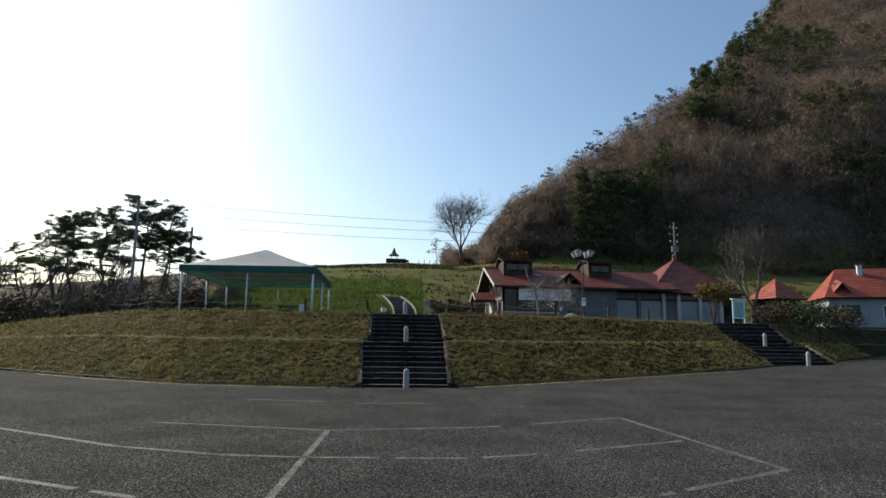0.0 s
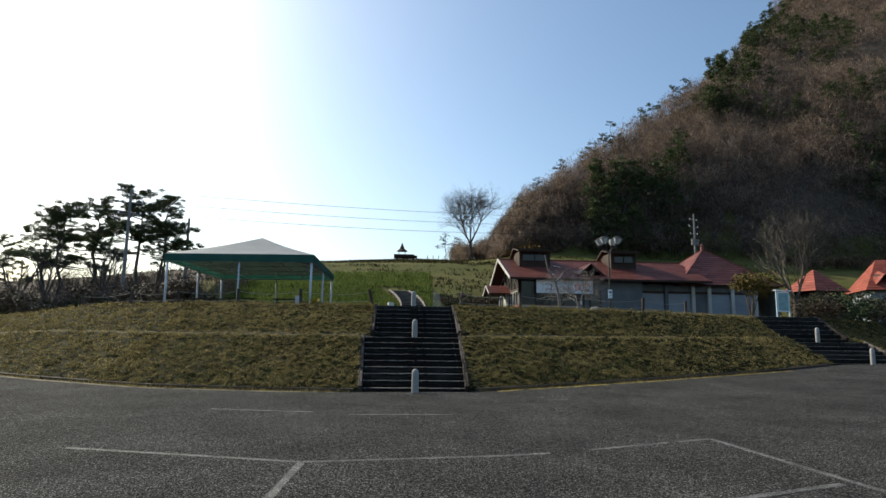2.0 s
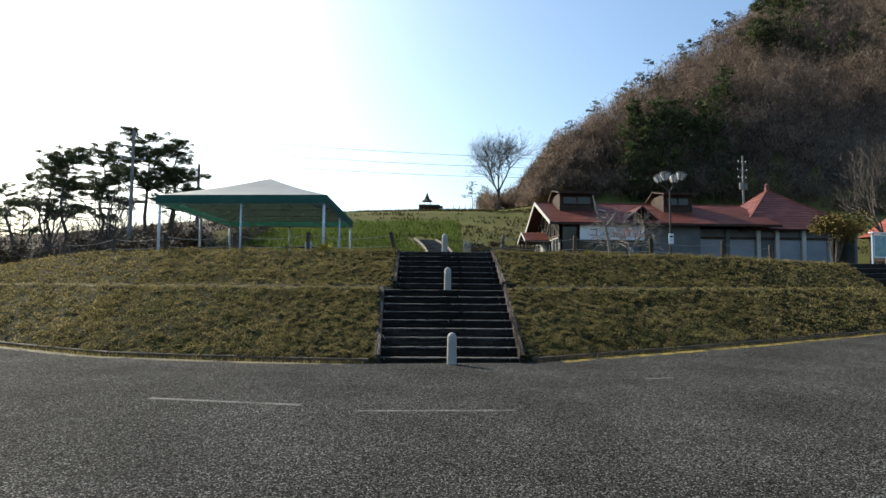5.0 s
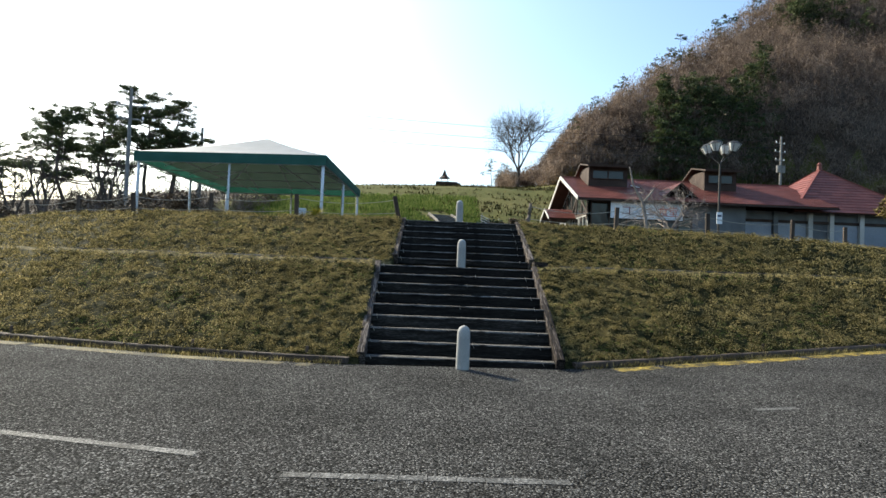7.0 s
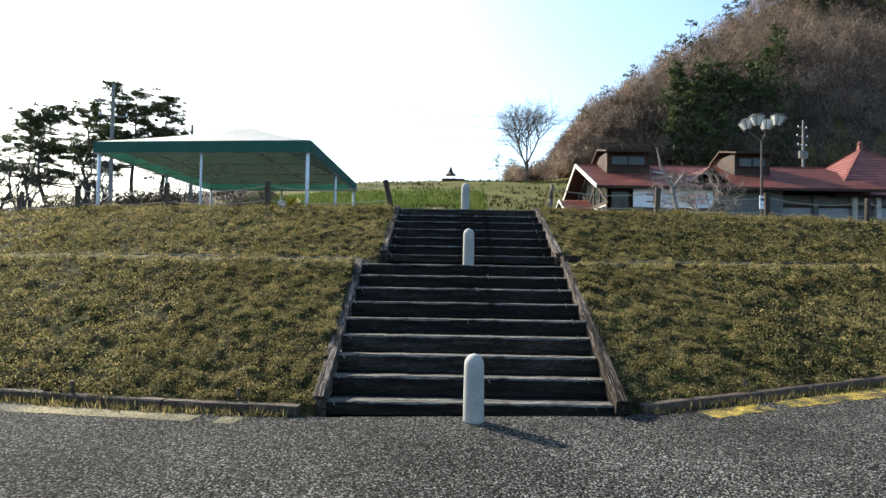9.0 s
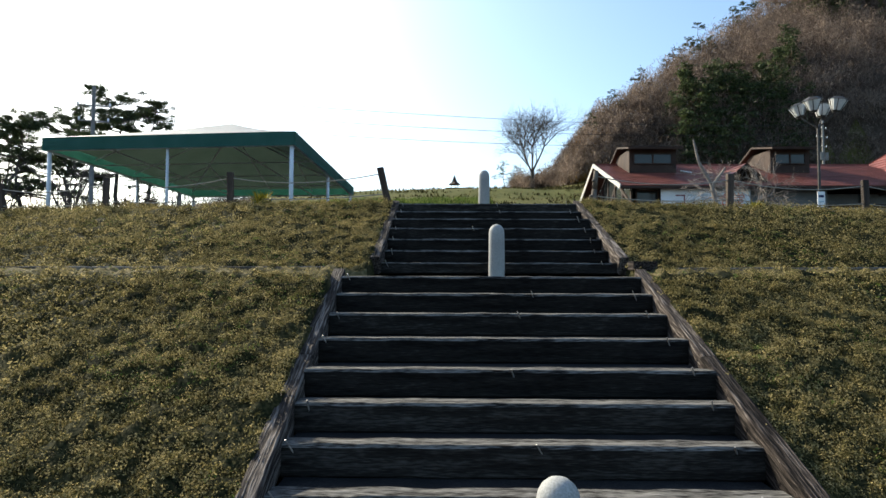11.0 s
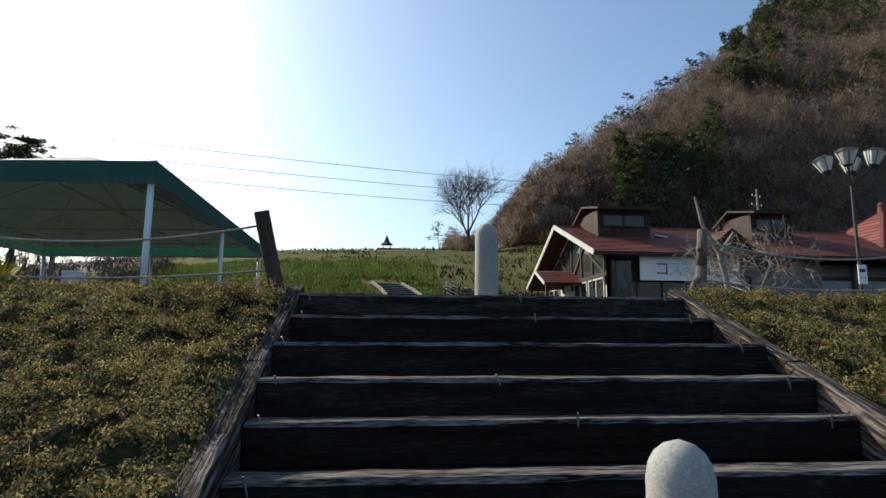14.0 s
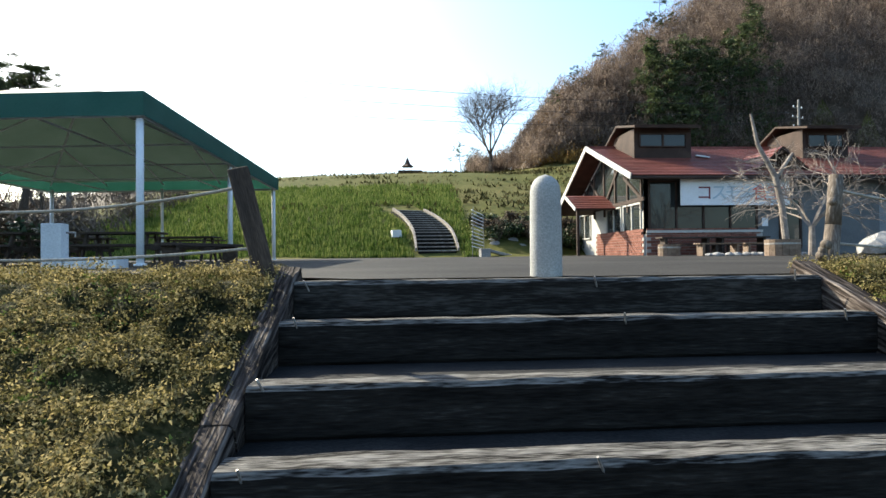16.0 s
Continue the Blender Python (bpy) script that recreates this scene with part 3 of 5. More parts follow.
def hip(grow, lift, bm, ridge=0.9):
    """A four-sided tent roof with slightly sunken faces."""
    n = 8
    for i in range(4):
        a, b = corners[i], corners[(i + 1) % 4]
        a, b = mid + (a - mid) * grow, mid + (b - mid) * grow
        a.z, b.z = CZ + lift, CZ + lift
        top = Vector((mid.x, mid.y, PEAK + lift))
        grid = []
        for r in range(n + 1):
            u = r / n
            p, q = a.lerp(top, u), b.lerp(top, u)
            row = []
            for s in range(n + 1):
                w = s / n
                v = p.lerp(q, w)
                v.z -= 0.12 * math.sin(math.pi * u) * (1 - 0.3 * abs(2 * w - 1))
                row.append(bm.verts.new(v))
            grid.append(row)
        for r in range(n):
            for s in range(n):
                if r < n - 1:
                    bm.faces.new((grid[r][s], grid[r][s + 1], grid[r + 1][s + 1], grid[r + 1][s]))
                else:
                    bm.faces.new((grid[r][s], grid[r][s + 1], grid[n][0]))
    bmesh.ops.remove_doubles(bm, verts=bm.verts[:], dist=0.001)
    return bm


smooth(part("roof_cover", hip(1.005, 0.03, bmesh.new()), WHITE_CLOTH, shelter, "white stretched roof cloth"))
smooth(part("roof_lining", hip(0.995, -0.02, bmesh.new()), LINING, shelter, "green underside of the roof cloth"))
for i in range(4):
    a, b = corners[i], corners[(i + 1) % 4]
    n = 24
    bm = bmesh.new()
    out = (b - a).cross(Vector((0, 0, 1))).normalized()
    up, dn = [], []
    for k in range(n + 1):
        p = a.lerp(b, -0.004 + 1.008 * k / n) + out * 0.03
        up.append(bm.verts.new(p + Vector((0, 0, 0.035))))
        dn.append(bm.verts.new(p + Vector((0, 0, -0.4 - 0.012 * noise.noise(p * 2))) + out * 0.02 * noise.noise(p * 1.3)))
    for k in range(n):
        bm.faces.new((dn[k], dn[k + 1], up[k + 1], up[k]))
    bmesh.ops.solidify(bm, geom=bm.faces[:], thickness=0.008)
    part("valance", bm, GREEN_CLOTH, shelter, "dark green hanging valance")
    bm = bar(bmesh.new(), a + Vector((0, 0, -0.38)) - out * 0.05, b + Vector((0, 0, -0.38)) - out * 0.05, 0.05, 0.06)
    part("edge_rail", bm, WHITE_STEEL, shelter)
for u in (0.014, 0.5, 0.986):
    for w in (0.012, 0.5, 0.988):
        if u == 0.5 and w == 0.5:
            continue
        r = 0.048 if u == 0.5 else 0.066
        bm = rod(bmesh.new(), under(u, w, yard_z(under(u, w, 0).y)), under(u, w, CZ - 0.3), r, n=14)
        rod(bm, under(u, w, yard_z(under(u, w, 0).y)), under(u, w, yard_z(under(u, w, 0).y) + 0.05), r * 1.7, n=14)
        smooth(part("post", bm, WHITE_STEEL, shelter))
for c in corners:
    part("hip_rafter", bar(bmesh.new(), c + Vector((0, 0, -0.12)), mid + Vector((0, 0, -0.25)), 0.05, 0.06), WHITE_STEEL, shelter)
for f in (0.25, 0.5, 0.75):
    for i in range(4):
        a, b = corners[i], corners[(i + 1) % 4]
        e = a.lerp(b, f)
        t = mid.lerp(a if f < 0.5 else b, abs(f - 0.5) * 2)
        part("rafter", bar(bmesh.new(), e + Vector((0, 0, -0.14)), t + Vector((0, 0, -0.26)), 0.035, 0.045), WHITE_STEEL, shelter)
for w in (0.26, 0.5, 0.74):
    part("tie_rod", bar(bmesh.new(), under(0, w, CZ - 0.33), under(1, w, CZ - 0.33), 0.03, 0.04), WHITE_STEEL, shelter)
for u in (0.25, 0.75):
    part("tie_rod", bar(bmesh.new(), under(u, 0, CZ - 0.33), under(u, 1, CZ - 0.33), 0.03, 0.04), WHITE_STEEL, shelter)

# picnic tables beneath it
DARK_WOOD = textured("dark_table_wood", [(0.02, 0.015, 0.012), (0.05, 0.036, 0.028), (0.1, 0.075, 0.06)], 3, 30, 0.7, 0.4, stretch=(0.4, 4, 4))
BENCH_WOOD = textured("brown_bench_wood", [(0.09, 0.06, 0.04), (0.17, 0.12, 0.085), (0.28, 0.21, 0.16)], 3, 30, 0.75, 0.4, stretch=(0.4, 4, 4))


def picnic_table(at, turn):
    ob = thing("picnic_table", "dark wooden picnic table with fixed benches under the awning", "picnic table", at, turn, "picnic tables")
    for i in range(4):
        part("table_board", boxed((0, -0.3 + 0.2 * i, 0.72), (1.8, 0.185, 0.045), bevel=0.006), DARK_WOOD, ob)
    for s in (-1, 1):
        for k in (0, 1):
            part("seat_board", boxed((0, s * (0.62 + 0.15 * k), 0.43), (1.8, 0.135, 0.045), bevel=0.006), DARK_WOOD, ob)
        for u in (-1, 1):
            part("leg", bar(bmesh.new(), (s * 0.65, u * 0.6, 0), (s * 0.65, u * 0.25, 0.7), 0.05, 0.09), DARK_WOOD, ob)
        part("cross_beam", boxed((s * 0.65, 0, 0.38), (0.05, 1.5, 0.09)), DARK_WOOD, ob)
    return ob


for x, y, t in ((-7.6, 29.5, 4), (-7.4, 33.0, -3), (-10.4, 29.3, 2), (-10.6, 33.4, 5), (-12.7, 30.6, -4), (-12.5, 35.2, 3), (-8.2, 36.2, 0)):
    picnic_table((x + 0.25, y + 0.7, yard_z(y + 0.7) + 0.005), t)

CONCRETE = textured("white_concrete", [(0.42, 0.43, 0.44), (0.58, 0.59, 0.6), (0.7, 0.71, 0.72)], 2, 40, 0.85, 0.3)
wash = thing("water_stand", "white concrete water stand with a low basin", "water stand", (-5.85, 24.9, TOP), 6)
part("pillar", boxed((0, 0, 0.33), (0.27, 0.25, 0.7), bevel=0.015), CONCRETE, wash)
bm = boxed((0.5, 0.15, 0.08), (0.72, 0.5, 0.22), bevel=0.02)
part("basin", bm, CONCRETE, wash)
part("tap", rod(rod(bmesh.new(), (0.15, 0, 0.55), (0.27, 0, 0.55), 0.014), (0.27, 0, 0.56), (0.27, 0, 0.48), 0.012), STEEL, wash, "steel tap")
bench = thing("bench", "low dark wooden bench beside the awning posts", "bench", (-4.9, 28.3, yard_z(28.3)), 70)
part("seat", boxed((0, 0, 0.4), (2.2, 0.4, 0.06), bevel=0.008), DARK_WOOD, bench)
for s in (-0.9, 0.9):
    part("leg", boxed((s, 0, 0.19), (0.08, 0.34, 0.38)), DARK_WOOD, bench)

# ---- the diner ----
TILE = textured("red_roof_tile", [(0.11, 0.038, 0.03), (0.17, 0.058, 0.046), (0.24, 0.085, 0.068)], 0.8, 14, 0.5, 0.25, island=0.25)
CREAM = textured("cream_board", [(0.38, 0.36, 0.32), (0.48, 0.46, 0.42), (0.58, 0.56, 0.52)], 1.2, 20, 0.7, 0.1)
GREY_WALL = textured("grey_render", [(0.09, 0.095, 0.1), (0.14, 0.146, 0.15), (0.2, 0.206, 0.21)], 1.0, 25, 0.85, 0.15)
BRICK = textured("red_brick", [(0.13, 0.052, 0.036), (0.19, 0.08, 0.057), (0.26, 0.12, 0.09)], 3, 30, 0.85, 0.3, per_object=0.3)
MORTAR = textured("mortar", [(0.3, 0.28, 0.26), (0.38, 0.36, 0.33), (0.45, 0.43, 0.4)], 4, 40, 0.9, 0.2)
BROWN = textured("brown_timber", [(0.02, 0.013, 0.01), (0.045, 0.029, 0.022), (0.085, 0.055, 0.041)], 2, 30, 0.75, 0.2, stretch=(1, 1, 1))
DARK = textured("dark_room", [(0.02, 0.02, 0.02), (0.035, 0.033, 0.03), (0.05, 0.047, 0.043)], 1, 10, 0.9, 0)
WHITE = textured("white_board", [(0.62, 0.63, 0.64), (0.74, 0.75, 0.76), (0.82, 0.83, 0.84)], 1.5, 25, 0.6, 0.08)
SHUTTER = textured("pale_shutter", [(0.2, 0.22, 0.25), (0.28, 0.3, 0.335), (0.35, 0.375, 0.41)], 0.6, 20, 0.5, 0.05)
GLASS, gn, gl, gb = material("window_glass", 0.04)
gb.inputs["Base Color"].default_value = (0.03, 0.035, 0.035, 1)
gb.inputs["Specular IOR Level"].default_value = 0.3


def sloped_roof(owner, name, a, b, c, d, thick, tile_rows, mat, label=""):
    """A roof slope with eave a-b and ridge d-c, laid in overlapping courses."""
    a, b, c, d = (Vector(v) for v in (a, b, c, d))
    nrm = (b - a).cross(d - a).normalized()
    if nrm.z < 0:
        nrm = -nrm
    bm = bmesh.new()
    vs = [bm.verts.new(v - nrm * k) for k in (0.0, thick) for v in (a, b, c, d)]
    for f in ((0, 1, 2, 3), (7, 6, 5, 4), (0, 4, 5, 1), (1, 5, 6, 2), (2, 6, 7, 3), (3, 7, 4, 0)):
        bm.faces.new([vs[i] for i in f])
    base = part(name, bm, BROWN, owner, label)
    bm = bmesh.new()
    for r in range(tile_rows):
        u0, u1 = r / tile_rows - 0.002, min((r + 1.12) / tile_rows, 1)
        p, q, s, t = a.lerp(d, u0), b.lerp(c, u0), b.lerp(c, u1), a.lerp(d, u1)
        cols = max(2, int((q - p).length / 0.9))
        for k in range(cols):
            w0, w1 = k / cols, (k + 0.992) / cols
            lo, hi = 0.045, 0.012
            quad = [p.lerp(q, w0) + nrm * lo, p.lerp(q, w1) + nrm * lo, t.lerp(s, w1) + nrm * hi, t.lerp(s, w0) + nrm * hi]
            foot = [p.lerp(q, w0) + nrm * 0.003, p.lerp(q, w1) + nrm * 0.003]
            v = [bm.verts.new(z) for z in quad]
            g = [bm.verts.new(z) for z in foot]
            bm.faces.new(v)
            bm.faces.new((g[0], g[1], v[1], v[0]))
    part("roofing", bm, mat, owner, "dull red metal roofing in courses")
    return base


def window(owner, origin, along, w, h, panes, mat=BROWN, name="window", depth=0.06, out=None):
    """A framed window of some panes in a wall: origin is the lower corner, along its direction."""
    o, u = Vector(origin), Vector(along).normalized()
    n = out or Vector((u.y, -u.x, 0))
    z = Vector((0, 0, 1))
    holder = part(name, bar(bmesh.new(), o - z * 0.03, o + u * w - z * 0.03, 0.12, 0.06), mat, owner)
    bm = bar(bmesh.new(), o + z * h, o + u * w + z * h, 0.1, 0.07)
    for k in range(panes + 1):
        p = o + u * (w * k / panes)
        bar(bm, p, p + z * h, 0.08, 0.07)
    part("window_frame", bm, mat, holder)
    for k in range(panes):
        p, q = o + u * (w * k / panes + 0.04), o + u * (w * (k + 1) / panes - 0.04)
        bm = bmesh.new()
        bm.faces.new([bm.verts.new(v - n * 0.01) for v in (p, q, q + z * h, p + z * h)])
        part("pane", bm, GLASS, holder)
    return holder


diner = thing("diner", "low diner with a dull red roof, brick base and dark windows", "building", (0.27, -2.45, 0.1))
GX, HX1, FY, BY = 8.85, 19.0, 42.0, 51.6
EY, EZ, RY, RZ, KY, KZ = 41.2, 6.2, 46.8, 8.3, 52.6, 5.5
RX0, RX1 = 7.95, 24.5
sloped_roof(diner, "front_roof", (RX0, EY, EZ), (RX1, EY, EZ), (RX1, RY, RZ), (RX0, RY, RZ), 0.16, 20, TILE)
sloped_roof(diner, "rear_roof", (RX1, KY, KZ), (RX0, KY, KZ), (RX0, RY, RZ), (RX1, RY, RZ), 0.16, 12, TILE)
for a, b in (((RX0 - 0.03, EY - 0.05, EZ - 0.04), (RX0 - 0.03, RY, RZ - 0.02)), ((RX0 - 0.03, KY + 0.05, KZ - 0.04), (RX0 - 0.03, RY, RZ - 0.02))):
    part("bargeboard", bar(bmesh.new(), a, b, 0.05, 0.24), CREAM, diner, "cream bargeboard on the gable")
part("gutter", rod(bmesh.new(), (RX0, EY - 0.04, EZ - 0.1), (RX1, EY - 0.04, EZ - 0.1), 0.06, n=8), BROWN, diner, "brown eaves gutter")
part("ridge_cap", bar(bmesh.new(), (RX0, RY, RZ + 0.03), (RX1, RY, RZ + 0.03), 0.26, 0.09), TILE, diner)
part("front_wall", boxed(((GX + HX1) / 2, FY + 0.1, (TOP + 6.25) / 2), (HX1 - GX, 0.2, 6.25 - TOP)), GREY_WALL, diner, "grey rendered front wall")
bm = bmesh.new()
prof = [(FY, TOP), (BY, TOP), (BY, 5.75), (RY, 8.05), (FY, 6.3)]
fr = [bm.verts.new((GX, y, z)) for y, z in prof]
bk = [bm.verts.new((GX + 0.2, y, z)) for y, z in prof]
bm.faces.new(fr)
bm.faces.new(bk[::-1])
for i in range(5):
    bm.faces.new((fr[i], fr[(i + 1) % 5], bk[(i + 1) % 5], bk[i]))
bmesh.ops.recalc_face_normals(bm, faces=bm.faces)
part("gable_wall", bm, CREAM, diner, "pale boarded gable wall")
part("rear_wall", boxed(((GX + 24) / 2, BY, (TOP + 5.7) / 2), (24 - GX, 0.2, 5.7 - TOP)), GREY_WALL, diner)
for k in range(7):
    y = FY + 0.3 + k * (BY - FY - 0.6) / 6
    zt = 6.3 + (7.75 - 6.3) * (y - FY) / (RY - FY) if y < RY else 7.75 - 2.0 * (y - RY) / (BY - RY)
    part("stud", boxed((GX - 0.03, y, (4.9 + zt) / 2), (0.08, 0.14, zt - 4.9)), BROWN, diner, "brown timber stud")
for y0, y1, z0, z1 in ((42.3, 44.2, 5.4, 6.5), (46.8, 44.6, 5.4, 7.2), (46.8, 49.0, 5.4, 7.0)):
    part("timber_brace", bar(bmesh.new(), (GX - 0.05, y0, z0), (GX - 0.05, y1, z1), 0.06, 0.14), BROWN, diner)
part("band_beam", boxed((GX - 0.03, (FY + BY) / 2, 5.35), (0.1, BY - FY, 0.16)), BROWN, diner)
for y in (42.4, 44.6, 49.0):
    window(diner, (GX - 0.02, y + 1.9, 3.95), (0, -1, 0), 1.9, 1.25, 2, CREAM)
window(diner, (GX + 0.15, FY - 0.02, 4.05), (1, 0, 0), 4.6, 2.0, 4, BROWN)
window(diner, (14.6, FY - 0.02, 3.3), (1, 0, 0), 0.9, 2.0, 1, BROWN, "door")
part("sill_band", boxed(((GX + 13.8) / 2, FY - 0.05, 3.98), (13.8 - GX, 0.14, 0.1)), CREAM, diner)
part("notice", boxed((13.95, FY - 0.02, 4.35), (0.25, 0.02, 0.35)), WHITE, diner, "small white notice on the wall")
# raised clerestories on the roof
for x0, x1 in ((9.35, 12.0), (17.3, 19.5)):
    loft = part("clerestory", boxed(((x0 + x1) / 2, 45.6, 8.0), (x1 - x0, 2.6, 1.5)), BROWN, diner, "dark boarded roof clerestory")
    window(loft, (x0 + 0.25, 44.27, 7.95), (1, 0, 0), x1 - x0 - 0.5, 0.55, 2, BROWN, "loft_window")
    sloped_roof(diner, "clerestory_roof", (x0 - 0.2, 43.7, 8.75), (x1 + 0.2, 43.7, 8.75), (x1 + 0.2, 45.9, 9.2), (x0 - 0.2, 45.9, 9.2), 0.1, 5, BROWN)
    sloped_roof(diner, "clerestory_roof", (x1 + 0.2, 47.9, 8.3), (x0 - 0.2, 47.9, 8.3), (x0 - 0.2, 45.9, 9.2), (x1 + 0.2, 45.9, 9.2), 0.1, 5, BROWN)
    for a, b in (((x0 - 0.22, 43.65, 8.7), (x0 - 0.22, 45.9, 9.16)), ((x0 - 0.22, 47.95, 8.25), (x0 - 0.22, 45.9, 9.16))):
        part("bargeboard", bar(bmesh.new(), a, b, 0.03, 0.09), BROWN, diner)
# little gable on the front slope
gm = 14.75
for s in (-1, 1):
    sloped_roof(diner, "small_gable_roof", (gm + s * 1.1, 41.9, 6.55), (gm + s * 1.1, 43.8, 7.05), (gm, 45.2, 7.5), (gm, 41.9, 7.5), 0.08, 5, TILE)
bm = bmesh.new()
bm.faces.new([bm.verts.new(v) for v in ((gm - 0.9, 42.1, 6.5), (gm + 0.9, 42.1, 6.5), (gm, 42.1, 7.4))])
bmesh.ops.solidify(bm, geom=bm.faces[:], thickness=0.06)
part("small_gable", bm, BROWN, diner, "dark boarded little gable")
part("roof_fin", bar(bmesh.new(), (12.35, 44.6, 7.55), (12.9, 44.4, 7.42), 0.5, 0.05), WHITE, diner, "white flashing on the roof")
# side porch
sloped_roof(diner, "porch_roof", (6.9, 45.2, 5.2), (8.84, 45.2, 5.2), (8.84, 46.9, 5.95), (6.9, 46.9, 5.95), 0.09, 7, TILE)
sloped_roof(diner, "porch_roof", (8.84, 48.6, 5.2), (6.9, 48.6, 5.2), (6.9, 46.9, 5.95), (8.84, 46.9, 5.95), 0.09, 7, TILE)
for ya in (45.15, 48.65):
    part("bargeboard", bar(bmesh.new(), (6.87, ya, 5.16), (6.87, 46.9, 5.92), 0.04, 0.16), CREAM, diner)
for y in (45.4, 48.4):
    part("porch_post", boxed((7.05, y, (TOP + 5.2) / 2), (0.12, 0.12, 5.2 - TOP)), BROWN, diner)
# dark sheet for the glazing that also paints the shade below the overhang
bm = bmesh.new()
bm.faces.new([bm.verts.new((GX - 0.012, y, z)) for y, z in ((FY + 0.3, 5.45), (BY - 0.3, 5.45), (BY - 0.3, 5.75), (RY, 7.9), (FY + 0.3, 6.28))])
part("gable_infill", bm, GLASS, diner, "dark glazed upper gable with overhang shade painted in")
# white shuttered wing and pyramid roof
part("wing_wall", boxed((24.0, FY + 0.9, (TOP + 6.0) / 2), (10.0, 0.2, 6.0 - TOP)), GREY_WALL, diner)
part("wing_transom", boxed((24.0, FY + 0.72, 5.35), (10.0, 0.1, 0.18)), BROWN, diner)
for x in (19.05, 21.3, 23.6, 25.0, 27.0, 29.0):
    part("wing_post", boxed((x, FY + 0.68, (TOP + 6.0) / 2), (0.28, 0.24, 6.0 - TOP)), CREAM if x > 23 else GREY_WALL, diner)
for x0, x1 in ((19.25, 21.1), (21.5, 23.4), (25.2, 26.8), (27.2, 28.8)):
    roller = part("shutter", boxed(((x0 + x1) / 2, FY + 0.8, TOP + 1.2), (x1 - x0, 0.04, 2.36)), SHUTTER, diner, "pale slatted roller shutter")
    for k in range(11):
        part("slat", boxed(((x0 + x1) / 2, FY + 0.76, TOP + 0.12 + 0.215 * k), (x1 - x0 - 0.02, 0.04, 0.2)), SHUTTER, roller)
pc, ph, pe, pt = Vector((26.7, 46.6, 0)), 4.5, 6.0, 9.6
quad = [pc + Vector((sx * ph, sy * ph, pe)) for sx, sy in ((-1, -1), (1, -1), (1, 1), (-1, 1))]
apex = pc + Vector((0, 0, pt))
for i in range(4):
    sloped_roof(diner, "pyramid_roof", quad[i], quad[(i + 1) % 4], apex + (quad[(i + 1) % 4] - apex) * 0.02, apex + (quad[i] - apex) * 0.02, 0.12, 16, TILE)
    part("hip_cap", bar(bmesh.new(), quad[i] + Vector((0, 0, 0.06)), apex + Vector((0, 0, 0.04)), 0.16, 0.06), TILE, diner)
part("finial", rod(rod(bmesh.new(), apex + Vector((0, 0, -0.1)), apex + Vector((0, 0, 0.35)), 0.2, 0.14, 8), apex + Vector((0, 0, 0.35)), apex + Vector((0, 0, 0.55)), 0.22, 0.03, 8), TILE, diner, "red roof finial")
part("side_wall", boxed((31.2, 46.5, (TOP + 6.0) / 2), (0.2, 7, 6.0 - TOP)), GREY_WALL, diner)

# brick base of the diner, brick by brick
base_wall = part("brick_base", boxed(((GX + 13.8) / 2, FY - 0.03, (TOP + 3.9) / 2), (13.8 - GX, 0.1, 3.9 - TOP)), MORTAR, diner, "red brick base of the diner")
base_side = part("brick_base", boxed((GX - 0.03, 45.0, (TOP + 3.85) / 2), (0.1, 6.0, 3.85 - TOP)), MORTAR, diner, "red brick base of the diner")
brick_me = bpy.data.meshes.new("brick")
bm = boxed((0, 0, 0), (0.34, 0.05, 0.11))
bm.to_mesh(brick_me)
bm.free()
brick_me.materials.append(BRICK)
for owner, along, length, o, turn in ((base_wall, Vector((1, 0, 0)), 4.9, Vector((GX, FY - 0.08, TOP)), 0), (base_side, Vector((0, 1, 0)), 6.0, Vector((GX - 0.08, FY, TOP)), 90)):
    for r in range(9):
        x = 0.18 + (0.18 if r % 2 else 0.0)
        while x < length - 0.17:
            if len(owner.children) < 145:
                b = new("brick", brick_me)
                b.parent = owner
                b.matrix_basis = Matrix.Translation(o + along * x + Vector((0, 0, 0.07 + 0.122 * r))) @ pose(0, 0, 0, 0, 0, turn)
            x += 0.36

# name board under the eaves
board = thing("sign_board", "long white board with blue and red lettering under the eaves", "sign", (10.4, 39.1, 5.12))
part("panel", boxed((2.3, 0, 0.55), (4.6, 0.06, 1.1), bevel=0.01), WHITE, board, "weathered white panel")
NAVY = textured("navy_lettering", [(0.02, 0.025, 0.06), (0.03, 0.035, 0.09), (0.05, 0.055, 0.12)], 4, 30, 0.7, 0)
MAROON = textured("maroon_lettering", [(0.12, 0.025, 0.035), (0.18, 0.035, 0.045), (0.24, 0.06, 0.06)], 4, 30, 0.7, 0)
PALE = textured("faded_blue_lettering", [(0.35, 0.45, 0.52), (0.42, 0.52, 0.58), (0.5, 0.58, 0.63)], 4, 30, 0.7, 0)
RED = textured("red_lettering", [(0.4, 0.03, 0.03), (0.5, 0.05, 0.05), (0.58, 0.1, 0.08)], 4, 30, 0.7, 0)
ORANGE = textured("faded_red_lettering", [(0.5, 0.14, 0.1), (0.58, 0.2, 0.15), (0.62, 0.28, 0.2)], 4, 30, 0.7, 0)


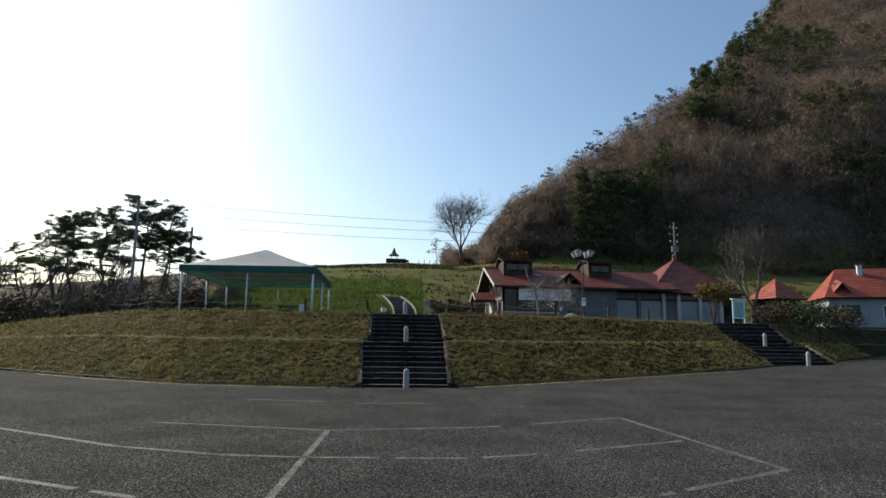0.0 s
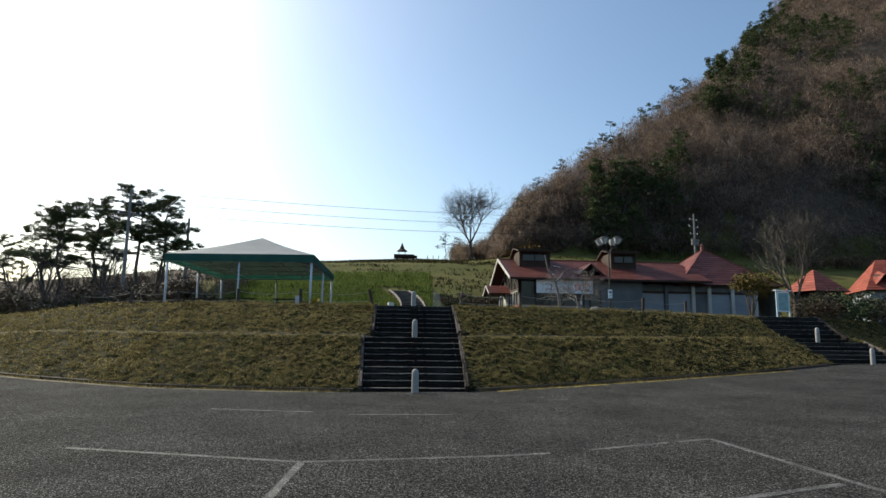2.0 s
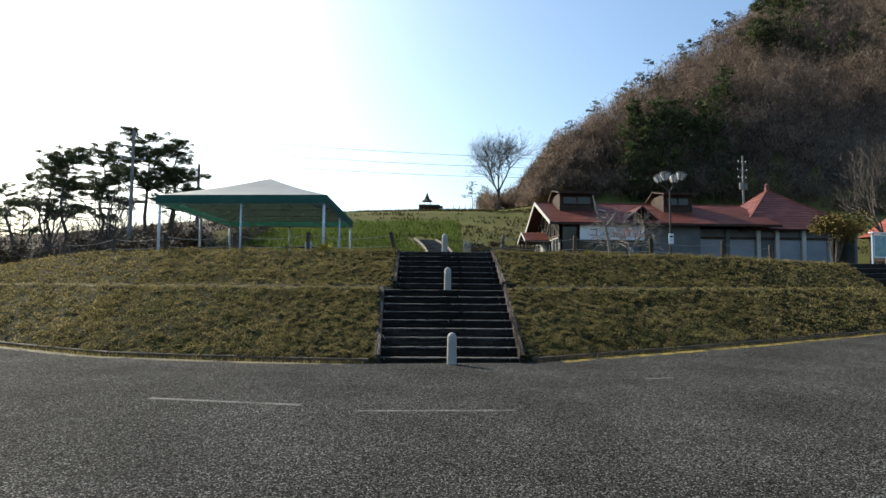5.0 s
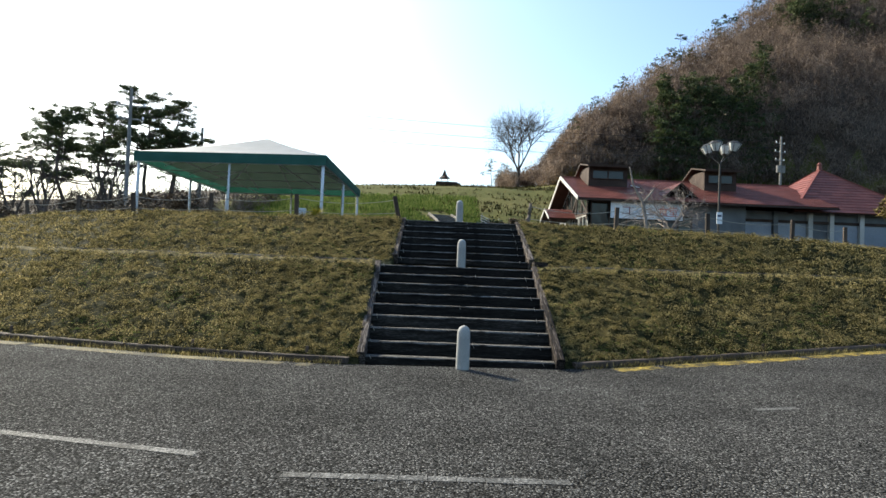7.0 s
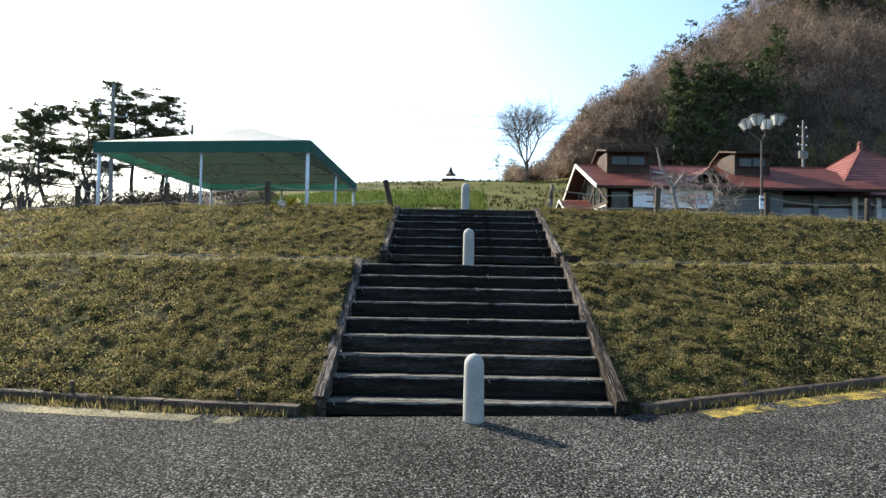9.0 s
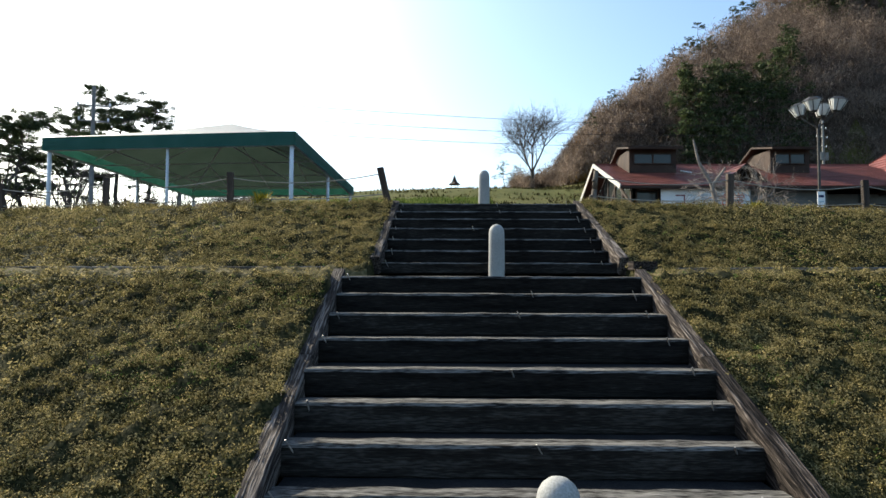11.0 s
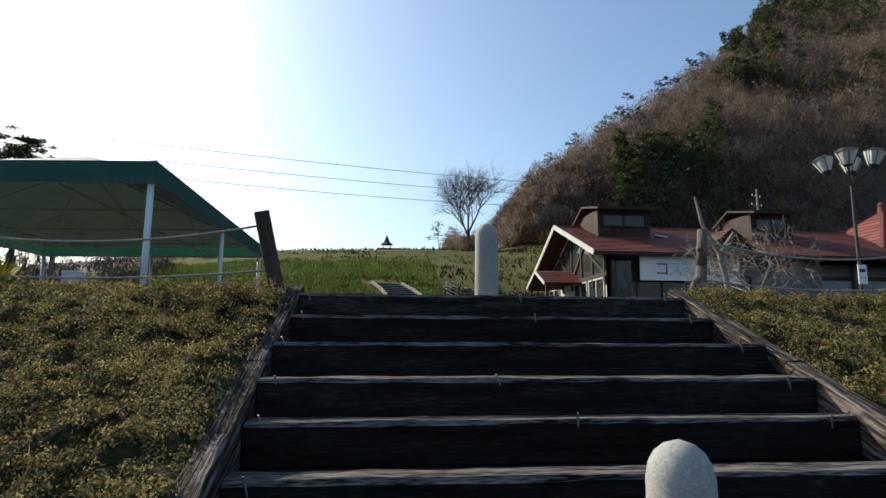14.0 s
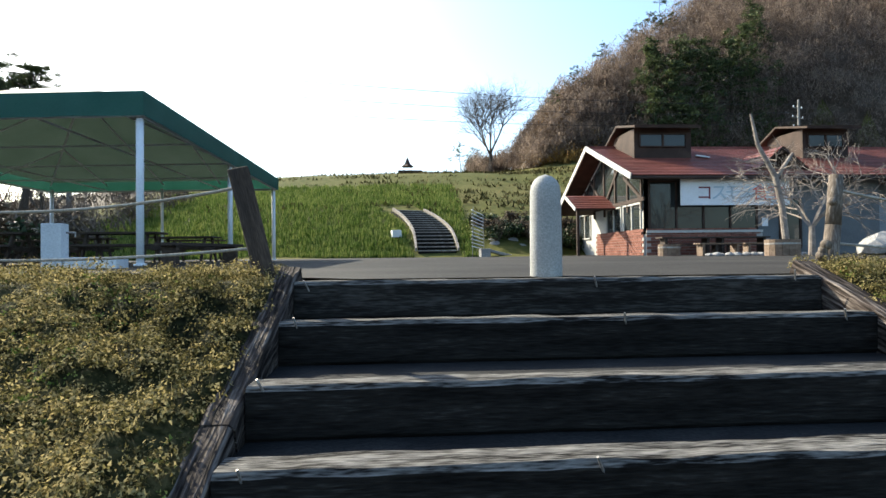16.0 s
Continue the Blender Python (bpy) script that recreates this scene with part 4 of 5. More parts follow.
def letter(ch, x, mat, size=0.72):
    cu = bpy.data.curves.new("letter", "FONT")
    cu.body, cu.size, cu.extrude = ch, size, 0.006
    ob = new("letter", cu)
    bpy.context.view_layer.update()
    me = bpy.data.meshes.new_from_object(ob.evaluated_get(bpy.context.evaluated_depsgraph_get()))
    bpy.data.objects.remove(ob)
    me.materials.clear()
    me.materials.append(mat)
    o = new("letter", me)
    o.parent = board
    o.matrix_basis = pose(x, -0.045, 0.26, 90, 0, 0)
    return o


for ch, x, mat in (("コ", 0.62, MAROON), ("ス", 1.24, PALE), ("モ", 1.82, PALE), ("ス", 2.4, PALE), ("食", 2.98, RED), ("堂", 3.62, ORANGE)):
    letter(ch, x, mat)


# benches, tubs and stones before the diner
def plank_bench(at, turn, length, label, mat):
    ob = thing("bench", label, "bench", at, turn, "benches before the diner")
    for k in range(3):
        part("slat", boxed((0, -0.14 + 0.14 * k, 0.42), (length, 0.12, 0.04), bevel=0.005), mat, ob)
    for s in (-1, 1):
        part("leg", boxed((s * (length / 2 - 0.15), 0, 0.2), (0.09, 0.34, 0.4)), mat, ob)
    return ob


for x in (9.9, 12.2):
    t = thing("long_table", "dark wooden table against the diner wall", "table", (x + 0.4, 38.6, yard_z(38.6)), 0, "tables before the diner")
    part("tabletop", boxed((0, 0, 0.72), (2.1, 0.6, 0.06), bevel=0.008), DARK_WOOD, t)
    for s in (-0.85, 0.85):
        part("leg", boxed((s, 0, 0.34), (0.1, 0.45, 0.7)), DARK_WOOD, t)
    plank_bench((x + 0.4, 37.9, yard_z(37.9)), 0, 2.0, "dark wooden bench beside the diner tables", DARK_WOOD)
plank_bench((9.47, 34.65, yard_z(34.65)), 4, 1.5, "brown slatted bench on the yard", BENCH_WOOD)
plank_bench((11.13, 34.74, yard_z(34.74)), -3, 1.5, "brown slatted bench on the yard", BENCH_WOOD)


def tub(at, r, h, label):
    ob = thing("planter_tub", label, "planter", at)
    for k in range(16):
        a = 2 * math.pi * k / 16
        part("stave", boxed((r * math.cos(a), r * math.sin(a), h / 2), (0.03, r * 0.385, h), Matrix.Rotation(a, 4, "Z")), BENCH_WOOD, ob)
    bm = bmesh.new()
    bmesh.ops.create_cone(bm, cap_ends=False, segments=24, radius1=r + 0.03, radius2=r + 0.03, depth=0.05, matrix=Matrix.Translation((0, 0, h * 0.75)))
    part("hoop", bm, STEEL, ob)
    part("soil", rod(bmesh.new(), (0, 0, 0.02), (0, 0, h - 0.06), r - 0.01, n=16), TREAD, ob)
    return ob


tub((8.21, 35.48, yard_z(35.48)), 0.34, 0.42, "wooden barrel planter on the yard")
tub((10.38, 32.72, yard_z(32.72)), 0.45, 0.5, "wooden barrel planter below a bare tree")
STONE = textured("field_stone", [(0.16, 0.15, 0.14), (0.27, 0.26, 0.25), (0.4, 0.39, 0.37)], 2, 18, 0.9, 0.6)


def stone(at, r, squash, label="rough grey field stone on the yard", name="stone", group="stones on the yard"):
    bm = bmesh.new()
    bmesh.ops.create_icosphere(bm, subdivisions=2, radius=r)
    sd = random.uniform(0, 50)
    for v in bm.verts:
        v.co *= 1 + 0.28 * noise.noise(v.co * (1.3 / r) + Vector((sd, 0, 0)))
        v.co.z *= squash
    ob = part(name, bm, STONE)
    ob.matrix_world = pose(*at, 0, 0, random.uniform(0, 360))
    return tagged(ob, label, "stone", group)


stone((12.59, 31.62, yard_z(31.62) + 0.28), 0.62, 0.62, "large grey boulder beside the lamp post")
for k in range(16):
    stone((8.6 + 0.24 * k + random.uniform(-0.05, 0.05), 33.6 + 0.05 * k + random.uniform(-0.12, 0.12), yard_z(33.6) + 0.05), random.uniform(0.1, 0.17), 0.6)
for k in range(12):
    stone((3.9 + random.uniform(0, 4.2), 47.2 + random.uniform(0, 2.0), yard_z(47) + 0.4 + random.uniform(0, 0.6)), random.uniform(0.35, 0.7), 0.7, "dark mossy boulder in the bank", "boulder", "boulders in the bank")


# ---- street lamp, poles and wires ----
IRON = textured("dark_lamp_iron", [(0.03, 0.028, 0.026), (0.06, 0.055, 0.05), (0.1, 0.09, 0.08)], 3, 30, 0.5, 0.1, metal=0.4)
LANTERN = textured("milky_lantern_panel", [(0.5, 0.5, 0.48), (0.62, 0.62, 0.6), (0.7, 0.7, 0.68)], 2, 20, 0.3, 0)
lamp = thing("street_lamp", "dark iron street lamp with four milky lanterns", "street lamp", (13.2, 30.5, yard_z(30.5)))
lamp.scale = (0.92, 0.92, 0.92)
part("pole", rod(rod(bmesh.new(), (0, 0, 0), (0, 0, 0.9), 0.085, 0.075, 12), (0, 0, 0.9), (0, 0, 4.55), 0.06, 0.045, 12), IRON, lamp)
for k in range(4):
    a = radians(45 + 90 * k)
    d = Vector((math.cos(a), math.sin(a), 0))
    e = d * 0.62 + Vector((0, 0, 5.05))
    part("arm", rod(bmesh.new(), (0, 0, 4.5), e, 0.032, 0.026, 8), IRON, lamp)
    m = Matrix.Translation(e) @ Matrix.Rotation(radians(12), 4, Vector((0, 0, 1)).cross(d))
    bm = bmesh.new()
    bmesh.ops.create_cone(bm, cap_ends=True, segments=6, radius1=0.16, radius2=0.34, depth=0.42, matrix=m @ Matrix.Translation((0, 0, 0.27)))
    head = part("lantern", bm, LANTERN, lamp, "milky six-sided lantern")
    bm = bmesh.new()
    bmesh.ops.create_cone(bm, cap_ends=True, segments=6, radius1=0.38, radius2=0.16, depth=0.12, matrix=m @ Matrix.Translation((0, 0, 0.54)))
    for j in range(6):
        t = radians(60 * j)
        rod(bm, m @ Vector((0.165 * math.cos(t), 0.165 * math.sin(t), 0.06)), m @ Vector((0.35 * math.cos(t), 0.35 * math.sin(t), 0.48)), 0.016, n=5)
    rod(bm, m @ Vector((0, 0, -0.02)), m @ Vector((0, 0, 0.07)), 0.12, 0.17, 6)
    part("lantern_frame", bm, IRON, head)
plate = part("notice_plate", boxed((0, -0.09, 1.6), (0.3, 0.03, 0.62), bevel=0.006), WHITE, lamp, "white notice with grey bars")
part("print", boxed((0, -0.108, 1.72), (0.2, 0.004, 0.1)), NAVY, plate)
part("print", boxed((0, -0.108, 1.5), (0.22, 0.004, 0.06)), PALE, plate)

POLE = textured("concrete_pole", [(0.14, 0.13, 0.12), (0.22, 0.21, 0.2), (0.32, 0.31, 0.29)], 2, 30, 0.85, 0.2)


def utility_pole(at, h, arms, turn, label, transformer=False):
    ob = thing("utility_pole", label, "utility pole", at, turn, "utility poles")
    part("mast", rod(bmesh.new(), (0, 0, -0.5), (0, 0, h), 0.19, 0.12, 10), POLE, ob)
    for z, w in arms:
        arm = part("crossarm", bar(bmesh.new(), (-w, 0.12, z), (w, 0.12, z), 0.1, 0.1), POLE, ob)
        for s in (-0.92, 0, 0.92):
            part("insulator", rod(rod(bmesh.new(), (s * w, 0.12, z), (s * w, 0.12, z + 0.14), 0.06, 0.05, 8), (s * w, 0.12, z + 0.14), (s * w, 0.12, z + 0.26), 0.08, 0.04, 8), WHITE, arm, "white insulator")
    if transformer:
        part("transformer", rod(bmesh.new(), (0.45, 0, h - 5.2), (0.45, 0, h - 4.2), 0.32, n=12), POLE, ob)
        part("transformer", rod(bmesh.new(), (-0.45, 0, h - 5.2), (-0.45, 0, h - 4.2), 0.28, n=12), POLE, ob)
    return ob


zl, zr = land(-26.0, 49.7), land(47.9, 85.0)
utility_pole((-26.0, 49.7, zl), 15.1 - zl, ((13.7 - zl, 1.1), (12.6 - zl, 1.0)), 18, "tall grey utility pole among the pines")
utility_pole((-22.9, 56.6, land(-22.9, 56.6)), 13.6 - land(-22.9, 56.6), ((4.6, 0.6),), 10, "thin grey pole among the pines")
utility_pole((47.9, 85.0, zr), 22.0 - zr, ((21.0 - zr, 0.9), (19.8 - zr, 1.1), (18.6 - zr, 0.9)), 24, "grey utility pole with transformers behind the diner", True)
WIRE = textured("black_wire", [(0.012, 0.012, 0.013), (0.02, 0.02, 0.021), (0.03, 0.03, 0.031)], 2, 8, 0.6, 0)
for k, (dz, dr) in enumerate(((14.9, 1.0), (13.9, 1.2), (12.9, 1.4))):
    cable("power_line", sag((-26.0, 49.8, dz), (47.9, 85.1, dz + 6.6), dr, 24), 0.022, WIRE, "thin black power line between the poles", "power line", 5, "power lines")
for k in range(2):
    cable("power_line", sag((-26.0, 49.8, 13.9 - k), (-80, 32, 13.5 - k), 1.2, 16), 0.02, WIRE, "thin black power line between the poles", "power line", 5, "power lines")

# ---- viewing deck on the hill ----
tz = land(0.95, 150)
tower = thing("viewing_pavilion", "small dark timber pavilion with a pointed roof on a deck", "pavilion", (0.95, 150, tz))
tower.scale = (0.8, 0.8, 0.85)
part("deck", boxed((0, 0, 0.95), (6.8, 4.6, 0.9)), BROWN, tower)
part("deck", boxed((2.6, -1.2, 0.75), (3.4, 3.0, 0.5)), BROWN, tower)
for x in np.linspace(-3.2, 4.2, 8):
    part("deck_post", boxed((float(x), -2.2, 0.1), (0.2, 0.2, 1.4)), BROWN, tower)
for sx in (-1, 1):
    for sy in (-1, 1):
        part("post", boxed((-0.7 + sx * 1.0, sy * 1.0, 2.0), (0.2, 0.2, 1.6)), BROWN, tower)
bm = rod(bmesh.new(), (-0.7, 0, 2.6), (-0.7, 0, 3.3), 2.0, 0.95, 6)
rod(bm, (-0.7, 0, 3.3), (-0.7, 0, 5.4), 0.95, 0.02, 6)
part("roof", bm, BROWN, tower)
for k in range(9):
    bm = boxed((0, 0, 0.5), (0.14, 0.14, 1.1))
    ob = part("fence_post", bm, BROWN)
    ob.matrix_world = pose(7.2 + 1.5 * k, 149, land(7.2 + 1.5 * k, 149))
    tagged(ob, "dark wooden fence post on the hilltop", "fence post", "posts of the hilltop fence")

# ---- curving steps up the meadow ----
PALE_TIMBER = textured("pale_sleeper", [(0.12, 0.1, 0.085), (0.24, 0.21, 0.18), (0.4, 0.37, 0.33)], 4, 30, 0.85, 0.4)
far_steps = thing("stairs_meadow", "curving outdoor steps of sleepers up the meadow", "stairs", kind="structure")
prev = None
for k in range(16):
    u = k / 19
    x, y = -0.3 - 0.3 * u - 2.4 * u ** 2.4, 46.4 + 9.6 * u
    x, y = swung(x, y)
    z = land(x, y) + 0.04
    ang = math.degrees(math.atan2(2.4 * 2.4 * u ** 1.4 + 0.3, 9.6))
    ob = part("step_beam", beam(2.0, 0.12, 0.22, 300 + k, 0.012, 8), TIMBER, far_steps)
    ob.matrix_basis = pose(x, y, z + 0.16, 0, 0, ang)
    # strip added so each step's front edge looks caught by the sun
    ob = part("lit_nosing", boxed((0, -0.075, -0.03), (2.0, 0.03, 0.06)), PALE_TIMBER, far_steps, "pale worn step edge with sunlight painted in")
    ob.matrix_basis = pose(x, y, z + 0.16, 0, 0, ang)
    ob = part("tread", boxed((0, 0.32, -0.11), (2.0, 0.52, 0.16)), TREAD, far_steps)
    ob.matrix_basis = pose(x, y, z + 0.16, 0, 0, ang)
    here = [Matrix.Translation((x, y, z + 0.2)) @ Matrix.Rotation(radians(ang), 4, "Z") @ Vector((s * 1.1, 0, 0)) for s in (-1, 1)]
    if prev:
        for a, b in zip(prev, here):
            part("side_beam", bar(bmesh.new(), a, b, 0.1, 0.2), PALE_TIMBER, far_steps)
    prev = here
ladder = thing("wire_sculpture", "stack of white wire rungs on two poles", "wire frame", (2.9, 45.0, yard_z(45)), 20)
for s in (-0.33, 0.33):
    part("upright", rod(bmesh.new(), (s, 0, 0), (s * 0.8, 0, 2.5 if s < 0 else 2.1), 0.018, n=6), STEEL, ladder)
for k in range(11):
    part("rung", rod(bmesh.new(), (-0.36, 0, 0.55 + 0.18 * k), (0.34, 0.05, 0.38 + 0.17 * k), 0.02, n=6), WHITE_STEEL, ladder)
stone_box = thing("stone_block", "pale stone block at the foot of the meadow steps", "stone block", (3.25, 45.2, yard_z(45)), 12)
part("block", boxed((0, 0, 0.2), (0.5, 0.4, 0.45), bevel=0.03), STONE, stone_box)
ramp = part("stone_slab", boxed((0, 0, 0), (1.4, 0.5, 0.14), bevel=0.03), STONE)
ramp.matrix_world = pose(4.0, 45.7, yard_z(46) + 0.2, 0, 14, 10)
tagged(ramp, "pale stone slab leaning on the bank", "stone slab")
concrete_step = part("drain_block", boxed((0, 0, 0.15), (0.5, 0.8, 0.4), bevel=0.02), CONCRETE)
concrete_step.matrix_world = pose(-1.2, 48.6, land(-1.2, 48.6) + 0.1, 0, 0, 8)
tagged(concrete_step, "pale concrete block in the meadow slope", "concrete block")

# ---- notice board by the side steps ----
nb = thing("notice_board", "white-framed notice board with a pale blue map", "notice board", (23.7, 28.6, yard_z(28.6)), 18)
for s in (-0.55, 0.55):
    part("post", boxed((s, 0, 0.85), (0.08, 0.08, 1.75), bevel=0.01), PALE, nb)
part("panel", boxed((0, -0.02, 1.05), (1.0, 0.05, 1.25)), WHITE, nb)
MAP = textured("printed_map", [(0.06, 0.18, 0.22), (0.2, 0.33, 0.36), (0.4, 0.46, 0.42)], 3, 14, 0.4, 0)
part("poster", boxed((0, -0.052, 1.05), (0.88, 0.006, 1.1)), MAP, nb, "pale blue printed map")
part("cap", boxed((0, 0, 1.76), (1.35, 0.24, 0.07), bevel=0.01), WHITE_STEEL, nb)

# ---- second red-roofed house ----
house = thing("house", "small house with a bright red roof and pale walls", "house", (46.8, 44.2, yard_z(44) + 0.3), -24)
house.scale = (0.8, 0.85, 0.95)
part("wall", boxed((0, 0, 1.6), (9.5, 6.2, 3.2)), SHUTTER, house)
ORANGE_TILE = textured("bright_red_tile", [(0.19, 0.05, 0.032), (0.27, 0.072, 0.047), (0.35, 0.1, 0.066)], 0.8, 14, 0.5, 0.25, island=0.25)
sloped_roof(house, "roof", (-5.4, -4.0, 3.0), (5.4, -4.0, 3.0), (5.4, 0, 6.2), (-3.0, 0, 6.2), 0.14, 14, ORANGE_TILE)
sloped_roof(house, "roof", (5.4, 4.0, 3.0), (-5.4, 4.0, 3.0), (-3.0, 0, 6.2), (5.4, 0, 6.2), 0.14, 14, ORANGE_TILE)
sloped_roof(house, "roof", (-5.4, 4.0, 3.0), (-5.4, -4.0, 3.0), (-3.0, -0.01, 6.2), (-3.0, 0.01, 6.2), 0.14, 14, ORANGE_TILE)
chimney = part("chimney", boxed((-0.6, -0.8, 5.9), (0.5, 0.5, 1.3)), PALE, house, "grey chimney with a small red cap")
part("chimney_cap", bar(bmesh.new(), (-0.95, -0.8, 6.55), (-0.25, -0.8, 6.7), 0.7, 0.08), ORANGE_TILE, chimney)
for s in (-1, 1):
    sloped_roof(house, "small_gable_roof", (-3.4 + s * 0.9, -3.6, 3.5), (-3.4 + s * 0.9, -1.8, 4.6), (-3.4, -1.4, 5.0), (-3.4, -3.6, 4.5), 0.08, 4, ORANGE_TILE)
window(house, (-3.6, -3.12, 1.0), (1, 0, 0), 2.0, 1.2, 2, BROWN)
window(house, (0.8, -3.12, 0.9), (1, 0, 0), 2.8, 1.3, 3, WHITE)
hut = thing("hut", "little hut with a red pyramid roof behind the trees", "hut", (35.4, 41.3, yard_z(41.3)), 10)
part("wall", boxed((0, 0, 1.4), (2.6, 2.6, 2.8)), BROWN, hut)
hq = [Vector((sx * 1.8, sy * 1.8, 2.7)) for sx, sy in ((-1, -1), (1, -1), (1, 1), (-1, 1))]
for i in range(4):
    top = Vector((0, 0, 4.7))
    sloped_roof(hut, "roof", hq[i], hq[(i + 1) % 4], top + (hq[(i + 1) % 4] - top) * 0.02, top + (hq[i] - top) * 0.02, 0.08, 8, ORANGE_TILE)


# ---- trees ----
BARK = textured("grey_bark", [(0.035, 0.028, 0.023), (0.085, 0.07, 0.058), (0.17, 0.15, 0.13)], 4, 30, 0.9, 0.7, stretch=(3, 3, 0.6))
PALE_BARK = textured("pale_bare_branch", [(0.12, 0.1, 0.085), (0.24, 0.2, 0.17), (0.38, 0.34, 0.29)], 5, 30, 0.9, 0.5)
NEEDLE = thin_leaf(textured("pine_needles", [(0.024, 0.034, 0.014), (0.052, 0.07, 0.026), (0.1, 0.12, 0.045)], 0.5, 4, 0.7, 0, island=0.6), 0.25)
BROWN_TWIG = thin_leaf(textured("bare_twigs", [(0.06, 0.043, 0.033), (0.17, 0.128, 0.1), (0.36, 0.28, 0.22)], 0.2, 0.6, 0.95, 0, island=0.25, span=(0.32, 0.68)), 0.4)
GOLD_TWIG = textured("golden_scrub", [(0.11, 0.06, 0.016), (0.2, 0.11, 0.028), (0.3, 0.175, 0.05)], 0.3, 2, 0.95, 0, island=0.5)


def limb_mesh(segs, sides=5):
    """Verts and faces of tapered limbs, from (a, b, ra, rb)."""
    vs, fs = [], []
    for a, b, ra, rb in segs:
        d = (b - a).normalized()
        u = d.cross(Vector((0.3, 0.1, 1))).normalized()
        w = d.cross(u)
        o = len(vs)
        for p, r in ((a, ra), (b, rb)):
            for k in range(sides):
                t = 2 * math.pi * k / sides
                vs.append(p + r * (u * math.cos(t) + w * math.sin(t)))
        for k in range(sides):
            fs.append((o + k, o + (k + 1) % sides, o + sides + (k + 1) % sides, o + sides + k))
    return vs, fs


def grow(segs, rng, a, d, length, r, depth, kids=3, spread=38, lift=0.12, shrink=0.72):
    """Branches that fork and bend on their way out."""
    p, dirn = a, d.normalized()
    n = 3 if depth > 1 else 2
    for i in range(n):
        dirn = (dirn + Vector((rng.gauss(0, 0.11), rng.gauss(0, 0.11), rng.gauss(0, 0.07) + lift * 0.5))).normalized()
        q = p + dirn * length / n
        segs.append((p, q, r * (1 - 0.45 * i / n), r * (1 - 0.45 * (i + 1) / n)))
        p = q
        if depth > 0 and i > 0 or depth > 2:
            for k in range(kids if i == n - 1 else max(1, kids - 2)):
                ang = radians(rng.uniform(0.5, 1.15) * spread)
                axis = dirn.orthogonal().normalized()
                axis.rotate(Matrix.Rotation(rng.uniform(0, 2 * math.pi), 3, dirn))
                nd = dirn.copy()
                nd.rotate(Matrix.Rotation(ang, 3, axis))
                if depth > 0:
                    grow(segs, rng, p, nd, length * shrink * rng.uniform(0.75, 1.1), r * 0.5, depth - 1, kids, spread, lift, shrink)


def bare_tree(at, h, seed, label, depth=4, mat=BARK, kids=3, spread=38, name="bare_tree", lift=0.12, lean=(0, 0), r=None, trunk_part=0.28, sides=5):
    rng = random.Random(seed)
    ob = thing(name, label, "tree", at)
    segs = []
    t0 = Vector((0, 0, -0.15))
    r = r or h * 0.022
    t1 = Vector((lean[0] * 0.3, lean[1] * 0.3, h * trunk_part))
    vs, fs = limb_mesh([(t0, t1 * 0.5, r * 1.25, r), (t1 * 0.5, t1, r, r * 0.85)], 9)
    mesh_of("trunk", [tuple(v) for v in vs], fs, mat, ob)
    for k in range(kids + 1):
        a = 2 * math.pi * (k + rng.uniform(-0.2, 0.2)) / (kids + 1)
        d = Vector((math.cos(a) * 0.62 + lean[0] * 0.3, math.sin(a) * 0.62 + lean[1] * 0.3, 1.0 if k else 1.6))
        grow(segs, rng, t1 * rng.uniform(0.8, 1.0), d, h * 0.3, r * 0.6, depth - 1, kids, spread, lift)
    vs, fs = limb_mesh(segs, 3 if len(segs) > 900 else sides)
    mesh_of("crown", [tuple(v) for v in vs], fs, mat, ob)
    return ob


def needle_cloud(rng, pads, per, size, flat=0.4):
    """Many small leaf-like triangles about some flattened pads, given as (x, y, z, radius)."""
    vs, fs = [], []
    for x, y, z, r in pads:
        for _ in range(int(per * (r ** 1.5))):
            d = rng.normal(size=3)
            d /= np.linalg.norm(d)
            c = np.array((x, y, z)) + d * r * rng.uniform(0.25, 1.0) * np.array((1, 1, flat))
            a = rng.normal(size=3) * np.array((1, 1, 0.6))
            b = rng.normal(size=3) * np.array((1, 1, 0.6))
            s = size * rng.uniform(0.6, 1.4)
            a, b = a / np.linalg.norm(a) * s, b / np.linalg.norm(b) * s * 0.5
            o = len(vs)
            vs += [tuple(c - a * 0.5 - b * 0.5), tuple(c + b), tuple(c + a)]
            fs.append((o, o + 1, o + 2))
    return vs, fs


